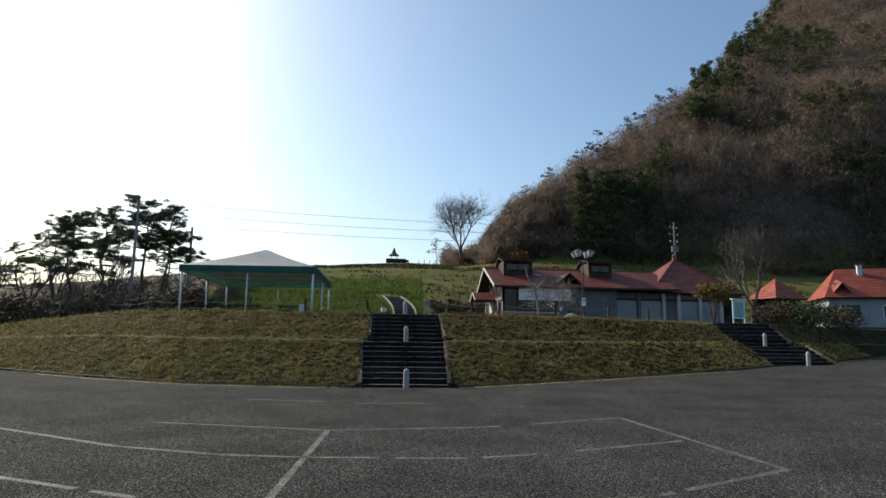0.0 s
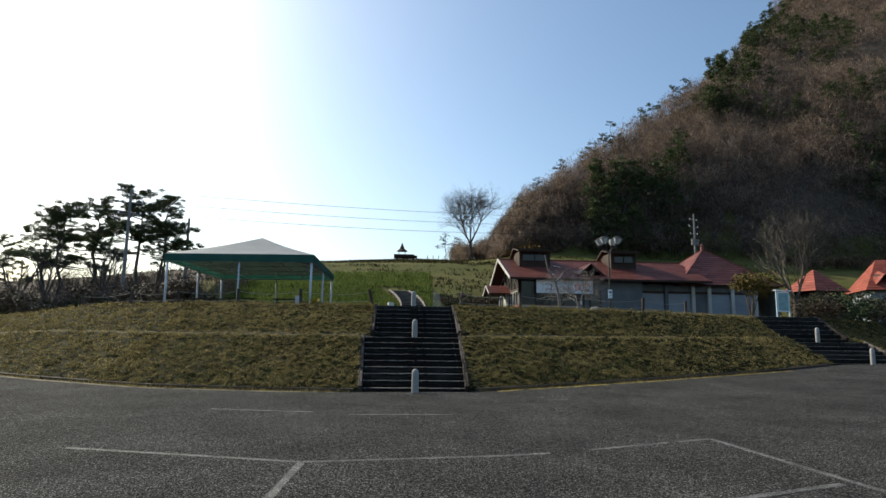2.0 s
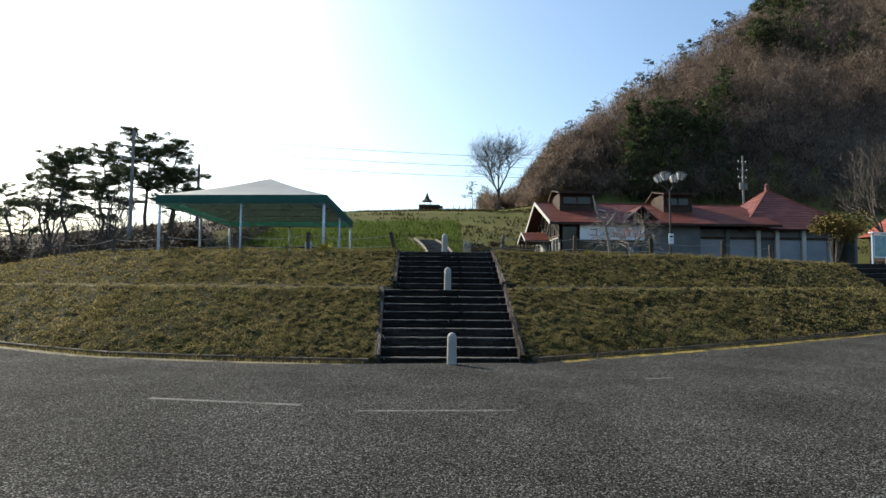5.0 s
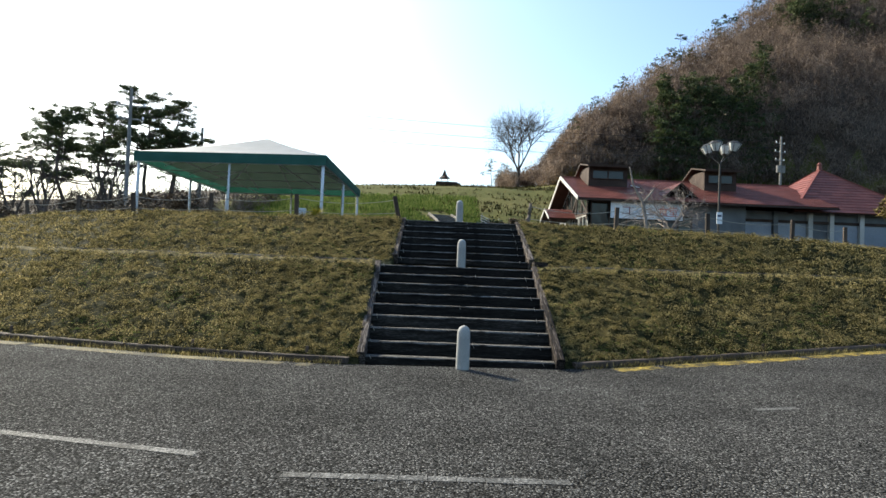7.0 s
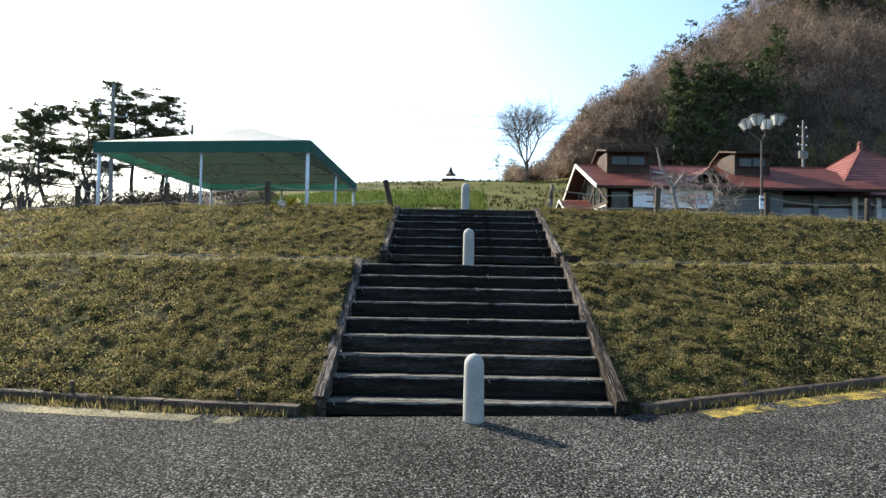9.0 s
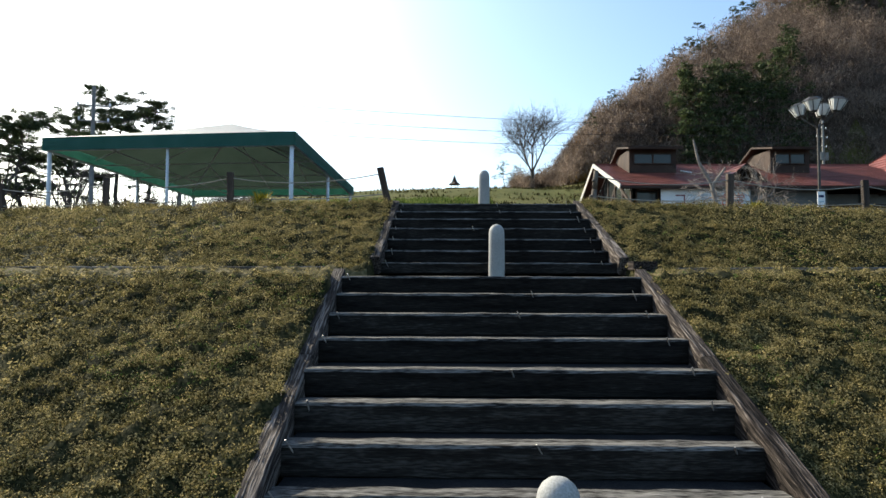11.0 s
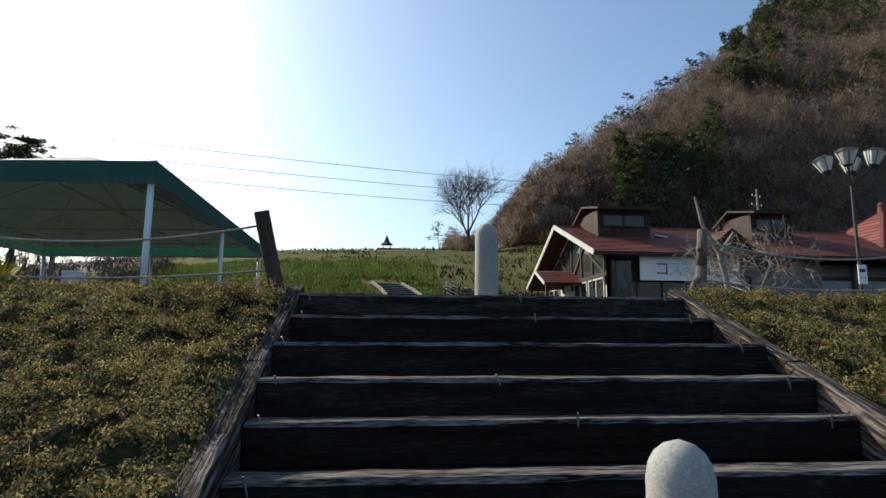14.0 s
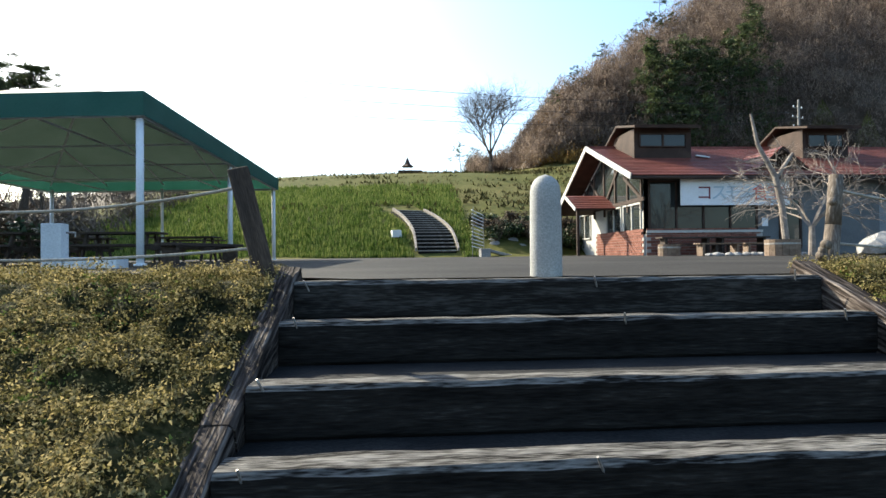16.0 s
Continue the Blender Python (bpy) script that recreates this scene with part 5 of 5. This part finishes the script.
def pine(at, h, seed, label="dark green pine with a bare crooked trunk", lean=0.0, pads=13, spread=0.3, name="pine_tree"):
    rng, nr = random.Random(seed), np.random.default_rng(seed)
    ob = thing(name, label, "tree", at, 0, "pines")
    segs, tufts = [], []
    p = Vector((0, 0, -0.2))
    pts = [p]
    for i in range(6):
        p = Vector((lean * (i + 1) / 6 * h * 0.25 + rng.uniform(-0.035, 0.035) * h, rng.uniform(-0.03, 0.03) * h, h * 0.94 * (i + 1) / 6))
        pts.append(p)
    for i in range(6):
        segs.append((pts[i], pts[i + 1], h * 0.018 * (1 - i / 7), h * 0.018 * (1 - (i + 1) / 7)))
    vs, fs = limb_mesh(segs, 8)
    mesh_of("trunk", [tuple(v) for v in vs], fs, BARK, ob)
    segs = []
    for k in range(pads):
        u = rng.uniform(0.45, 1.0) if k else 1.0
        j = min(int(u * 6), 5)
        base = pts[j].lerp(pts[j + 1], u * 6 - j)
        a = rng.uniform(0, 2 * math.pi)
        reach = h * spread * (1.25 - 0.95 * (u - 0.45) / 0.55) * rng.uniform(0.55, 1.15)
        tip = base + Vector((math.cos(a) * reach, math.sin(a) * reach, h * rng.uniform(-0.01, 0.07)))
        mid_ = base.lerp(tip, 0.5) - Vector((0, 0, reach * 0.06))
        segs += [(base, mid_, h * 0.007, h * 0.005), (mid_, tip, h * 0.005, h * 0.002)]
        tufts.append((tip.x, tip.y, tip.z, h * rng.uniform(0.036, 0.062)))
        for _ in range(5):
            q = base.lerp(tip, rng.uniform(0.55, 0.95)) + Vector((rng.uniform(-1, 1), rng.uniform(-1, 1), rng.uniform(-0.2, 0.6))) * h * 0.085
            tufts.append((q.x, q.y, q.z, h * rng.uniform(0.024, 0.05)))
    vs, fs = limb_mesh(segs, 4)
    tagged(mesh_of("branch_work", [tuple(v) for v in vs], fs, BARK, ob), kind="stuff")
    vs, fs = needle_cloud(nr, tufts, 640, h * 0.0088, 0.5)
    mesh_of("crown", vs, fs, NEEDLE, ob)
    return ob


for k, (x, y, h, lean) in enumerate(((-40.0, 53, 8.6, -0.5), (-38.0, 55, 9.8, -0.2), (-35.2, 52.5, 11.2, 0.0), (-33.4, 55, 11.4, 0.1), (-28.6, 54, 11.9, -0.1), (-27.0, 55.5, 10.4, 0.35), (-26.4, 53.4, 8.4, 0.6))):
    x, y = swung(x, y)
    pine((x, y, land(x, y) - 0.1), h * 1.03, 11 + k, lean=lean, pads=30)
for k, (x, y, h) in enumerate(((-42, 50, 8.5), (-45, 54, 9), (-40, 48, 7.5), (-37.2, 50, 8), (-34.6, 49.5, 8.4), (-30.2, 51, 8.2), (-29.0, 50, 7), (-48, 52, 8), (-22.8, 51, 4.6), (-51, 47, 8), (-44, 44, 6))):
    x, y = swung(x, y)
    bare_tree((x, y, land(x, y) - 0.1), h, 60 + k, "slender bare tree below the pines", 3, BARK, 3, 30, lift=0.3, trunk_part=0.35)

# the lone tree on the hill and the trees by the diner
bare_tree((16.1, 127.6, land(16.1, 127.6) - 0.3), 18.5, 5, "tall bare tree alone on the hill", 6, BARK, 3, 40, trunk_part=0.24, r=0.4, lift=0.05)
bare_tree((26.9, 31.9, yard_z(31.9)), 8.8, 7, "wide bare cherry tree by the side steps", 5, BARK, 3, 36, lift=0.22, trunk_part=0.16, r=0.17)
bare_tree((12.11, 33.82, yard_z(33.82)), 4.3, 9, "pruned bare tree with pale drooping twigs before the diner", 5, PALE_BARK, 3, 46, lift=-0.03, trunk_part=0.22, r=0.1)
snag = thing("dead_trunk", "crooked pale dead trunk on the yard", "tree trunk", (9.96, 32.72, yard_z(32.72) + 0.2))
snag.scale = (1.15, 1.15, 1.15)
vs, fs = limb_mesh([(Vector((0.5, 0, -0.1)), Vector((0.38, 0, 1.1)), 0.09, 0.08), (Vector((0.38, 0, 1.1)), Vector((0.2, 0, 1.9)), 0.08, 0.07), (Vector((0.2, 0, 1.9)), Vector((-0.25, 0, 2.7)), 0.07, 0.05), (Vector((-0.25, 0, 2.7)), Vector((-0.42, 0, 3.5)), 0.05, 0.03), (Vector((0.2, 0, 1.8)), Vector((0.75, 0.1, 2.5)), 0.06, 0.04)], 9)
mesh_of("trunk", [tuple(v) for v in vs], fs, PALE_BARK, snag)
segs = []
rs = random.Random(4)
for k in range(16):
    grow(segs, rs, Vector((0.25, 0, 0.9 + 0.1 * k)), Vector((rs.uniform(-1, 1), rs.uniform(-1, 1), 0.35)), 0.75, 0.016, 1, 3, 45, -0.5)
vs, fs = limb_mesh(segs, 4)
tagged(mesh_of("twig", [tuple(v) for v in vs], fs, PALE_BARK, snag), kind="stuff")


def shrub(at, r, seed, mat, label, name="shrub", flat=0.75, per=900, size=0.09, group="", stem=0.0):
    nr = np.random.default_rng(seed)
    ob = thing(name, label, "shrub", at, 0, group)
    pads = [(float(nr.normal() * r * 0.42), float(nr.normal() * r * 0.42), stem + r * flat * float(nr.uniform(0.35, 0.95)), r * float(nr.uniform(0.4, 0.62))) for _ in range(9)]
    vs, fs = needle_cloud(nr, pads, per, size, 0.8)
    mesh_of("foliage", vs, fs, mat, ob)
    vs, fs = limb_mesh([(Vector((0, 0, -0.1)), Vector((p[0] * 0.7, p[1] * 0.7, p[2])), 0.05, 0.015) for p in pads], 5)
    mesh_of("stems", [tuple(v) for v in vs], fs, BARK, ob)
    return ob


OLIVE = textured("olive_gold_leaf", [(0.06, 0.045, 0.01), (0.13, 0.095, 0.02), (0.2, 0.15, 0.04)], 1, 8, 0.7, 0, island=0.5)
HEDGE = textured("brown_hedge_leaf", [(0.05, 0.035, 0.02), (0.1, 0.072, 0.045), (0.17, 0.125, 0.08)], 1, 8, 0.8, 0, island=0.5)
GREEN_LEAF = textured("dark_green_leaf", [(0.012, 0.024, 0.008), (0.03, 0.05, 0.016), (0.06, 0.085, 0.03)], 1, 8, 0.6, 0, island=0.5)
shrub((23.9, 32.3, yard_z(32.3)), 1.7, 31, OLIVE, "rounded golden-olive clipped tree by the side steps", "clipped_tree", 0.85, 420, 0.14, stem=1.6)
shrub((33.2, 35.2, yard_z(35.2)), 2.2, 38, GREEN_LEAF, "dark evergreen shrub before the red house", "shrub", 0.8, 200, 0.17)
shrub((36.0, 35.7, yard_z(35.7)), 2.1, 39, HEDGE, "broad brown-leaved shrub before the red house", "shrub", 0.8, 200, 0.17)
shrub((39.0, 37.7, yard_z(37.7)), 2.0, 37, GREEN_LEAF, "dark evergreen shrub before the red house", "shrub", 0.8, 200, 0.17)
shrub((28.1, 31.6, yard_z(31.6)), 1.9, 32, HEDGE, "broad brown-leaved shrub before the red house", "shrub", 0.7, 300, 0.15)
shrub((30.6, 33.3, yard_z(33.3)), 2.1, 33, GREEN_LEAF, "dark evergreen shrub before the red house", "shrub", 0.7, 300, 0.15)
for k in range(14):
    x = 68 + 3.2 * (k % 7) + random.uniform(-0.5, 0.5)
    y = 87 + 5 * (k // 7) + random.uniform(-0.6, 0.6)
    shrub((x, y, land(x, y)), 2.0, 40 + k, HEDGE, "round clipped brown bush on the hillside", "bush", 0.75, 150, 0.2, "clipped bushes")
for k in range(30):
    x, y = 2.4 + 0.24 * k + random.uniform(-0.3, 0.3), 48.0 + random.uniform(0, 4.0)
    x, y = swung(x, y)
    shrub((x, y, land(x, y)), random.uniform(0.6, 1.0), 70 + k, HEDGE if k % 3 else GREEN_LEAF, "low straggling shrub on the bank", "shrub", 0.7, 330, 0.12, "shrubs on the bank")
for k in range(48):
    x, y = -58 + 0.86 * k + random.uniform(-0.7, 0.7), 43 + random.uniform(-4, 9) - 0.06 * k
    if x < -17.5:
        x, y = swung(x, y)
        shrub((x, y, land(x, y)), random.uniform(1.5, 2.7), 90 + k, HEDGE if k % 3 else GREEN_LEAF, "dark tangled thicket below the pines", "thicket", 0.9, 170, 0.22, "thickets")
DEAD = textured("yellow_grass_clump", [(0.12, 0.14, 0.02), (0.3, 0.27, 0.04), (0.5, 0.4, 0.06)], 3, 20, 0.8, 0, island=0.5)


def clump(at, r, h, n, seed, mat, label, name="grass_clump"):
    nr = np.random.default_rng(seed)
    vs, fs = [], []
    for _ in range(n):
        a, l = nr.uniform(0, 2 * np.pi), h * nr.uniform(0.6, 1.05)
        o = np.array((np.cos(a), np.sin(a), 0)) * r * 0.25 * nr.uniform(0, 1)
        tip = np.array((np.cos(a) * r * nr.uniform(0.3, 1.1), np.sin(a) * r * nr.uniform(0.3, 1.1), l))
        w = np.array((-np.sin(a), np.cos(a), 0)) * 0.012
        k = len(vs)
        m = (o + tip) / 2 + np.array((0, 0, l * 0.18))
        vs += [tuple(o - w), tuple(o + w), tuple(m + w * 0.9), tuple(m - w * 0.9), tuple(tip)]
        fs += [(k, k + 1, k + 2, k + 3), (k + 3, k + 2, k + 4)]
    ob = mesh_of(name, vs, fs, mat)
    ob.matrix_world = pose(*at)
    return tagged(ob, label, "plant")


o = edge_point(-4.35)
clump((o.x, o.y + 0.1, o.z - 0.02), 0.36, 0.36, 170, 1, DEAD, "spiky yellow-green clump at the edge of the bank", "flowering_clump")
o = edge_point(5.8)
clump((o.x, o.y + 0.05, o.z - 0.02), 0.3, 0.25, 90, 2, DEAD, "spiky yellow-green clump at the edge of the bank", "flowering_clump")


# ---- turf, meadow grass and the wooded hillside ----
def tufts(name, spots, blades, h, spread, mat, label, seed, width=0.018):
    """Short grass tufts joined into one sheet of stuff."""
    nr = np.random.default_rng(seed)
    n = len(spots)
    c = np.repeat(np.array(spots), blades, axis=0)
    a = nr.uniform(0, 2 * np.pi, n * blades)
    size = np.repeat(nr.uniform(0.6, 1.5, n), blades)
    out = np.stack((np.cos(a), np.sin(a), np.zeros_like(a)), 1)
    side = np.stack((-np.sin(a), np.cos(a), np.zeros_like(a)), 1)
    o = c + out * (spread * 1.2 * np.sqrt(nr.uniform(0, 1, n * blades)) * size)[:, None]
    b = a + nr.uniform(-2.2, 2.2, n * blades)
    out = np.stack((np.cos(b), np.sin(b), np.zeros_like(b)), 1)
    side = np.stack((-np.sin(b), np.cos(b), np.zeros_like(b)), 1)
    w = (width * size * nr.uniform(0.6, 1.3, n * blades))[:, None]
    tip = o + out * (spread * nr.uniform(0.1, 0.8, n * blades) * size)[:, None]
    tip[:, 2] += h * size * nr.uniform(0.45, 1.1, n * blades)
    verts = np.stack((o - side * w, o + side * w, tip), 1).reshape(-1, 3)
    idx = np.arange(n * blades * 3).reshape(-1, 3)
    return tagged(mesh_of(name, verts.tolist(), idx.tolist(), mat), label, "grass", kind="stuff")


def bank_spots(n, x0, x1, seed, thin=False):
    nr = np.random.default_rng(seed)
    spots = []
    while len(spots) < n:
        x, r = nr.uniform(x0, x1), nr.uniform(0.015, 1.06)
        p = profile(x)
        y = p[0][0] + r * (p[3][0] - p[0][0])
        if stair_gap(x, y, 0.03):
            continue
        if 0.47 < r < 0.6 and nr.uniform() < 0.88:
            continue
        q = Vector((x, y, 0))
        if seed == 5 and noise.noise(q * 0.9 + Vector((9, 0, 0))) < 0.05:
            continue
        if noise.noise(q * 1.7) + 0.6 * noise.noise(q * 5.0) < -0.55 and nr.uniform() < 0.5:
            continue
        z = land(x, y) + lumps(x, y)
        spots.append((x, y, z - 0.008))
    return spots


def cushions(name, spots, leaves, r, leaf, mat, label, seed, stand=1.0, lift=0.75):
    """Low cushions of tiny leaves, as creeping ground cover has, joined into one sheet of stuff."""
    nr = np.random.default_rng(seed)
    n = len(spots)
    k = n * leaves
    size = np.repeat(nr.uniform(0.55, 1.45, n), leaves)
    c = np.repeat(np.array(spots), leaves, axis=0)
    d = nr.normal(size=(k, 3))
    d[:, 2] = np.abs(d[:, 2]) * 0.8 + 0.1
    d /= np.linalg.norm(d, axis=1)[:, None]
    o = c + d * (r * size * nr.uniform(0.45, 1.0, k))[:, None] * np.array((1, 1, lift))
    u = np.cross(d, nr.normal(size=(k, 3)))
    u /= np.linalg.norm(u, axis=1)[:, None]
    w = np.cross(d, u) + d * (stand * nr.uniform(0.2, 1.0, k))[:, None]
    l = (leaf * nr.uniform(0.6, 1.4, k))[:, None]
    verts = np.stack((o - u * l * 0.42, o + u * l * 0.42, o + w * l * 1.1), 1).reshape(-1, 3)
    return tagged(mesh_of(name, verts.tolist(), np.arange(3 * k).reshape(-1, 3).tolist(), mat), label, "ground cover", kind="stuff")


HUMP = "rounded yellow-olive hummocks of ground cover on the bank"
BACK = "olive creeping ground cover on the bank"
cushions("bank_cover", bank_spots(17000, -4.3, 4.3, 1), 12, 0.03, 0.012, BLADE_DRY, BACK, 2)
cushions("bank_cover", [p for p in bank_spots(22000, -10.5, 10.5, 3) if abs(p[0]) > 4.0], 9, 0.036, 0.015, BLADE_DRY, BACK, 4)
cushions("bank_cover", [p for p in bank_spots(26000, -32, 34, 7) if abs(p[0]) > 9.5], 8, 0.06, 0.028, BLADE_DRY, BACK, 8)
cushions("bank_hummocks", bank_spots(4600, -4.3, 4.3, 31), 95, 0.085, 0.0135, BLADE_DRY, HUMP, 32, 0.45, 1.0)
cushions("bank_hummocks", [p for p in bank_spots(5200, -10.5, 10.5, 33) if abs(p[0]) > 4.0], 62, 0.13, 0.022, BLADE_DRY, HUMP, 34, 0.45, 1.1)
cushions("bank_hummocks", [p for p in bank_spots(8600, -32, 34, 35) if abs(p[0]) > 9.5], 26, 0.13, 0.04, BLADE_DRY, HUMP, 36, 0.45, 1.1)
cushions("bank_moss", bank_spots(9000, -9, 9, 5), 12, 0.04, 0.012, BLADE_GREEN, "fresh green moss and shoots on the bank", 6)
tufts("bank_grass", bank_spots(4000, -8.5, 8.5, 9), 4, 0.045, 0.05, BLADE_DRY, "dry grass stalks on the bank", 10, 0.002)
kn = np.random.default_rng(12)
spots = []
for _ in range(2600):
    x = float(kn.uniform(-18, 14.5))
    if abs(x) < 2.0:
        continue
    y0 = profile(x)[0][0] - 0.02 + float(abs(kn.normal()) * 0.1) - 0.06
    spots.append((x, y0, lot_z(x)))
tufts("kerb_grass", spots, 6, 0.08, 0.07, BLADE_DRY, "dry grass growing along the kerb", 13, 0.004)
nr = np.random.default_rng(8)
spots = []
while len(spots) < 16000:
    x, y = nr.uniform(-22, 1.6), 45.6 + 22 * nr.uniform() ** 1.6
    u = (y - 46.4) / 9.6
    if -0.1 <= u <= 1.05 and abs(x - (-0.3 - 0.3 * u - 2.4 * u ** 2.4)) < 1.4:
        continue
    x, y = swung(float(x), float(y))
    spots.append((x, y, land(x, y) - 0.02))
tufts("meadow_grass", spots, 6, 0.3, 0.14, BLADE_GREEN, "tall fresh green meadow grass on the slope", 9, 0.025)
spots = []
while len(spots) < 9000:
    x, y = nr.uniform(-45, 60), nr.uniform(52, 150)
    d = y - 60 - 0.15 * x
    band = noise.noise(Vector((x / 40, y / 3.2, 0)))
    if band < -0.05:
        continue
    x, y = swung(float(x), float(y))
    spots.append((x, y, land(x, y) - 0.03))
HILL_GRASS = textured("withered_hill_grass", [(0.035, 0.035, 0.012), (0.09, 0.078, 0.03), (0.17, 0.135, 0.06)], 0.3, 3, 0.95, 0, island=0.5, gloss=0.03)
tufts("rough_grass", spots, 5, 0.3, 0.4, HILL_GRASS, "dry brown grass bands across the hill", 10, 0.07)


def wood_spots(n, seed, x0, x1, lo=0.0, hi=1.0):
    nr = np.random.default_rng(seed)
    out = []
    while len(out) < n:
        x = nr.uniform(x0, x1)
        yr = float(np.interp(x, RIDGE_X, RIDGE_Y))
        y0 = 99.0
        if yr - y0 < 2:
            continue
        y = y0 + (yr - y0) * nr.uniform(lo, hi)
        x, y = swung(x, y)
        out.append((x, y, land(x, y)))
    return out


def woods(name, spots, slivers, h, r, mat, label, seed, up=0.55, width=0.07):
    """Bare trees as many thin rising twigs, one sheet of stuff."""
    nr = np.random.default_rng(seed)
    n = len(spots)
    c = np.repeat(np.array(spots), slivers, axis=0)
    k = n * slivers
    size = np.repeat(nr.uniform(0.55, 1.35, n) * np.clip(0.5 + (np.abs(np.array(spots)[:, 0]) - 14) / 60, 0.5, 1.0), slivers)
    a = nr.uniform(0, 2 * np.pi, k)
    rad = np.sqrt(nr.uniform(0, 1, k))
    out = np.stack((np.cos(a), np.sin(a), np.zeros(k)), 1)
    end = c + out * (r * rad * size)[:, None]
    end[:, 2] = c[:, 2] + h * size * (1.0 - 0.6 * rad ** 2) * nr.uniform(up, 1.0, k)
    d = nr.normal(size=(k, 3)) * np.array((0.75, 0.75, 0.9)) + out * 0.4 + np.array((0, 0, 0.5))
    d /= np.linalg.norm(d, axis=1)[:, None]
    start = end - d * (h * 0.13 * nr.uniform(0.5, 1.5, k))[:, None]
    start[:, 2] = np.maximum(start[:, 2], c[:, 2])
    side = np.stack((-np.sin(a + 0.7), np.cos(a + 0.7), nr.uniform(-0.3, 0.3, k)), 1) * (width * nr.uniform(0.5, 1.5, k))[:, None]
    verts = np.stack((start - side, start + side, end), 1).reshape(-1, 3)
    return tagged(mesh_of(name, verts.tolist(), np.arange(3 * k).reshape(-1, 3).tolist(), mat), label, "trees", kind="stuff")


BRUSH = textured("brushwood_twigs", [(0.07, 0.052, 0.042), (0.13, 0.1, 0.08), (0.21, 0.165, 0.135)], 0.3, 2, 0.95, 0, island=0.3)
woods("bare_woods", wood_spots(2100, 21, 15.5, 130), 190, 7.0, 2.9, BROWN_TWIG, "bare brown winter wood covering the hillside", 22, width=0.05)
woods("bare_woods", wood_spots(2800, 23, 90, 320), 100, 7.5, 3.8, BROWN_TWIG, "bare brown winter wood covering the hillside", 24, width=0.09)
woods("bare_woods", wood_spots(900, 28, 180, 340, 0.4, 1.0), 90, 9.0, 5.0, BROWN_TWIG, "bare brown winter wood covering the hillside", 29, width=0.14)
tail = []
while len(tail) < 420:
    x, y = float(nr.uniform(9.5, 27)), float(nr.uniform(116, 146))
    if not (10.5 < x < 17 and y < 133):
        x, y = swung(x, y)
        tail.append((x, y, land(x, y)))
woods("bare_woods", tail, 120, 7.5, 3.4, BROWN_TWIG, "bare brown winter wood behind the lone tree", 36, width=0.05)
brush = []
while len(brush) < 330:
    x, y = float(nr.uniform(-62, -18.5)), float(nr.uniform(43, 62))
    if y > 40 - 0.25 * (x + 18):
        x, y = swung(x, y)
        brush.append((x, y, land(x, y)))
woods("brushwood", brush, 130, 4.6, 1.6, BRUSH, "dark tangled brushwood below the pines", 37, width=0.03)
woods("golden_scrub", [(x, y, land(x, y)) for x, y in (swung(19.5 + nr.normal() * 1.9, 102.5 + nr.normal() * 2.4) for _ in range(110))], 90, 4.5, 2.2, GOLD_TWIG, "golden dry scrub at the foot of the wood", 26)
woods("wood_edge", [(x, y, land(x, y) - 0.3) for x, y in (swung(float(v), 101 + 3 * float(nr.uniform())) for v in nr.uniform(14, 120, 260))], 60, 3.0, 1.8, BROWN_TWIG, "brown scrub along the edge of the wood", 27)


def conifers(name, spots, h, seed, label, per=150):
    nr = np.random.default_rng(seed)
    vs, fs = [], []
    for x, y, z in spots:
        s = h * nr.uniform(0.6, 1.25)
        pads = []
        for k in range(16):
            u = nr.uniform(0.2, 1.0)
            a, d = nr.uniform(0, 2 * np.pi), s * 0.34 * (1.12 - u) * nr.uniform(0.3, 1.2)
            pads.append((x + np.cos(a) * d, y + np.sin(a) * d, z + s * u, s * nr.uniform(0.07, 0.13)))
        v, f = needle_cloud(nr, pads, per / (s * 0.1) ** 1.5 / 16, s * 0.038, 0.5)
        o = len(vs)
        vs += v
        fs += [tuple(i + o for i in t) for t in f]
        b, g = limb_mesh([(Vector((x, y, z - 0.5)), Vector((x, y, z + s * 0.95)), s * 0.017, s * 0.004)], 4)
        o = len(vs)
        vs += [tuple(q) for q in b]
        fs += [tuple(i + o for i in t) for t in g]
    return tagged(mesh_of(name, vs, fs, NEEDLE), label, "trees", kind="stuff")


low = [(x, y, z) for x, y, z in wood_spots(620, 31, 30, 150, 0.0, 0.45) if noise.noise(Vector((x / 16, y / 16, 5))) > 0.1]
mid_wood = [(x, y, z) for x, y, z in wood_spots(420, 32, 60, 300, 0.35, 0.95) if noise.noise(Vector((x / 22, y / 22, 9))) > 0.12]
top_wood = wood_spots(130, 33, 95, 300, 0.93, 1.0) + [p for p in wood_spots(220, 38, 78, 170, 0.6, 1.0) if noise.noise(Vector((p[0] / 17, p[1] / 17, 2))) > 0.05]
conifers("conifer_wood", low + mid_wood, 8.5, 34, "dark evergreen trees among the bare wood", 520)
conifers("conifer_ridge", top_wood, 10.5, 35, "dark pines along the ridge", 620)
for k, (x, h) in enumerate(((20, 6.0), (25.5, 7), (33, 8), (41, 8.5), (45.5, 9), (49, 10), (61, 9), (66, 10), (76, 10), (83, 9))):
    x, y = swung(x, float(np.interp(x, RIDGE_X, RIDGE_Y)) - 1.5)
    pine((x, y, land(x, y) - 0.3), h, 200 + k, "dark pine standing on the wooded ridge", 0.15, 12, 0.34)
pine((10.6, 131, land(10.6, 131) - 0.3), 7.0, 230, "dark pine beside the lone tree on the hill", -0.2, 14, 0.4)
pine((13.4, 133, land(13.4, 133) - 0.3), 6.0, 231, "dark pine beside the lone tree on the hill", 0.1, 14, 0.4)
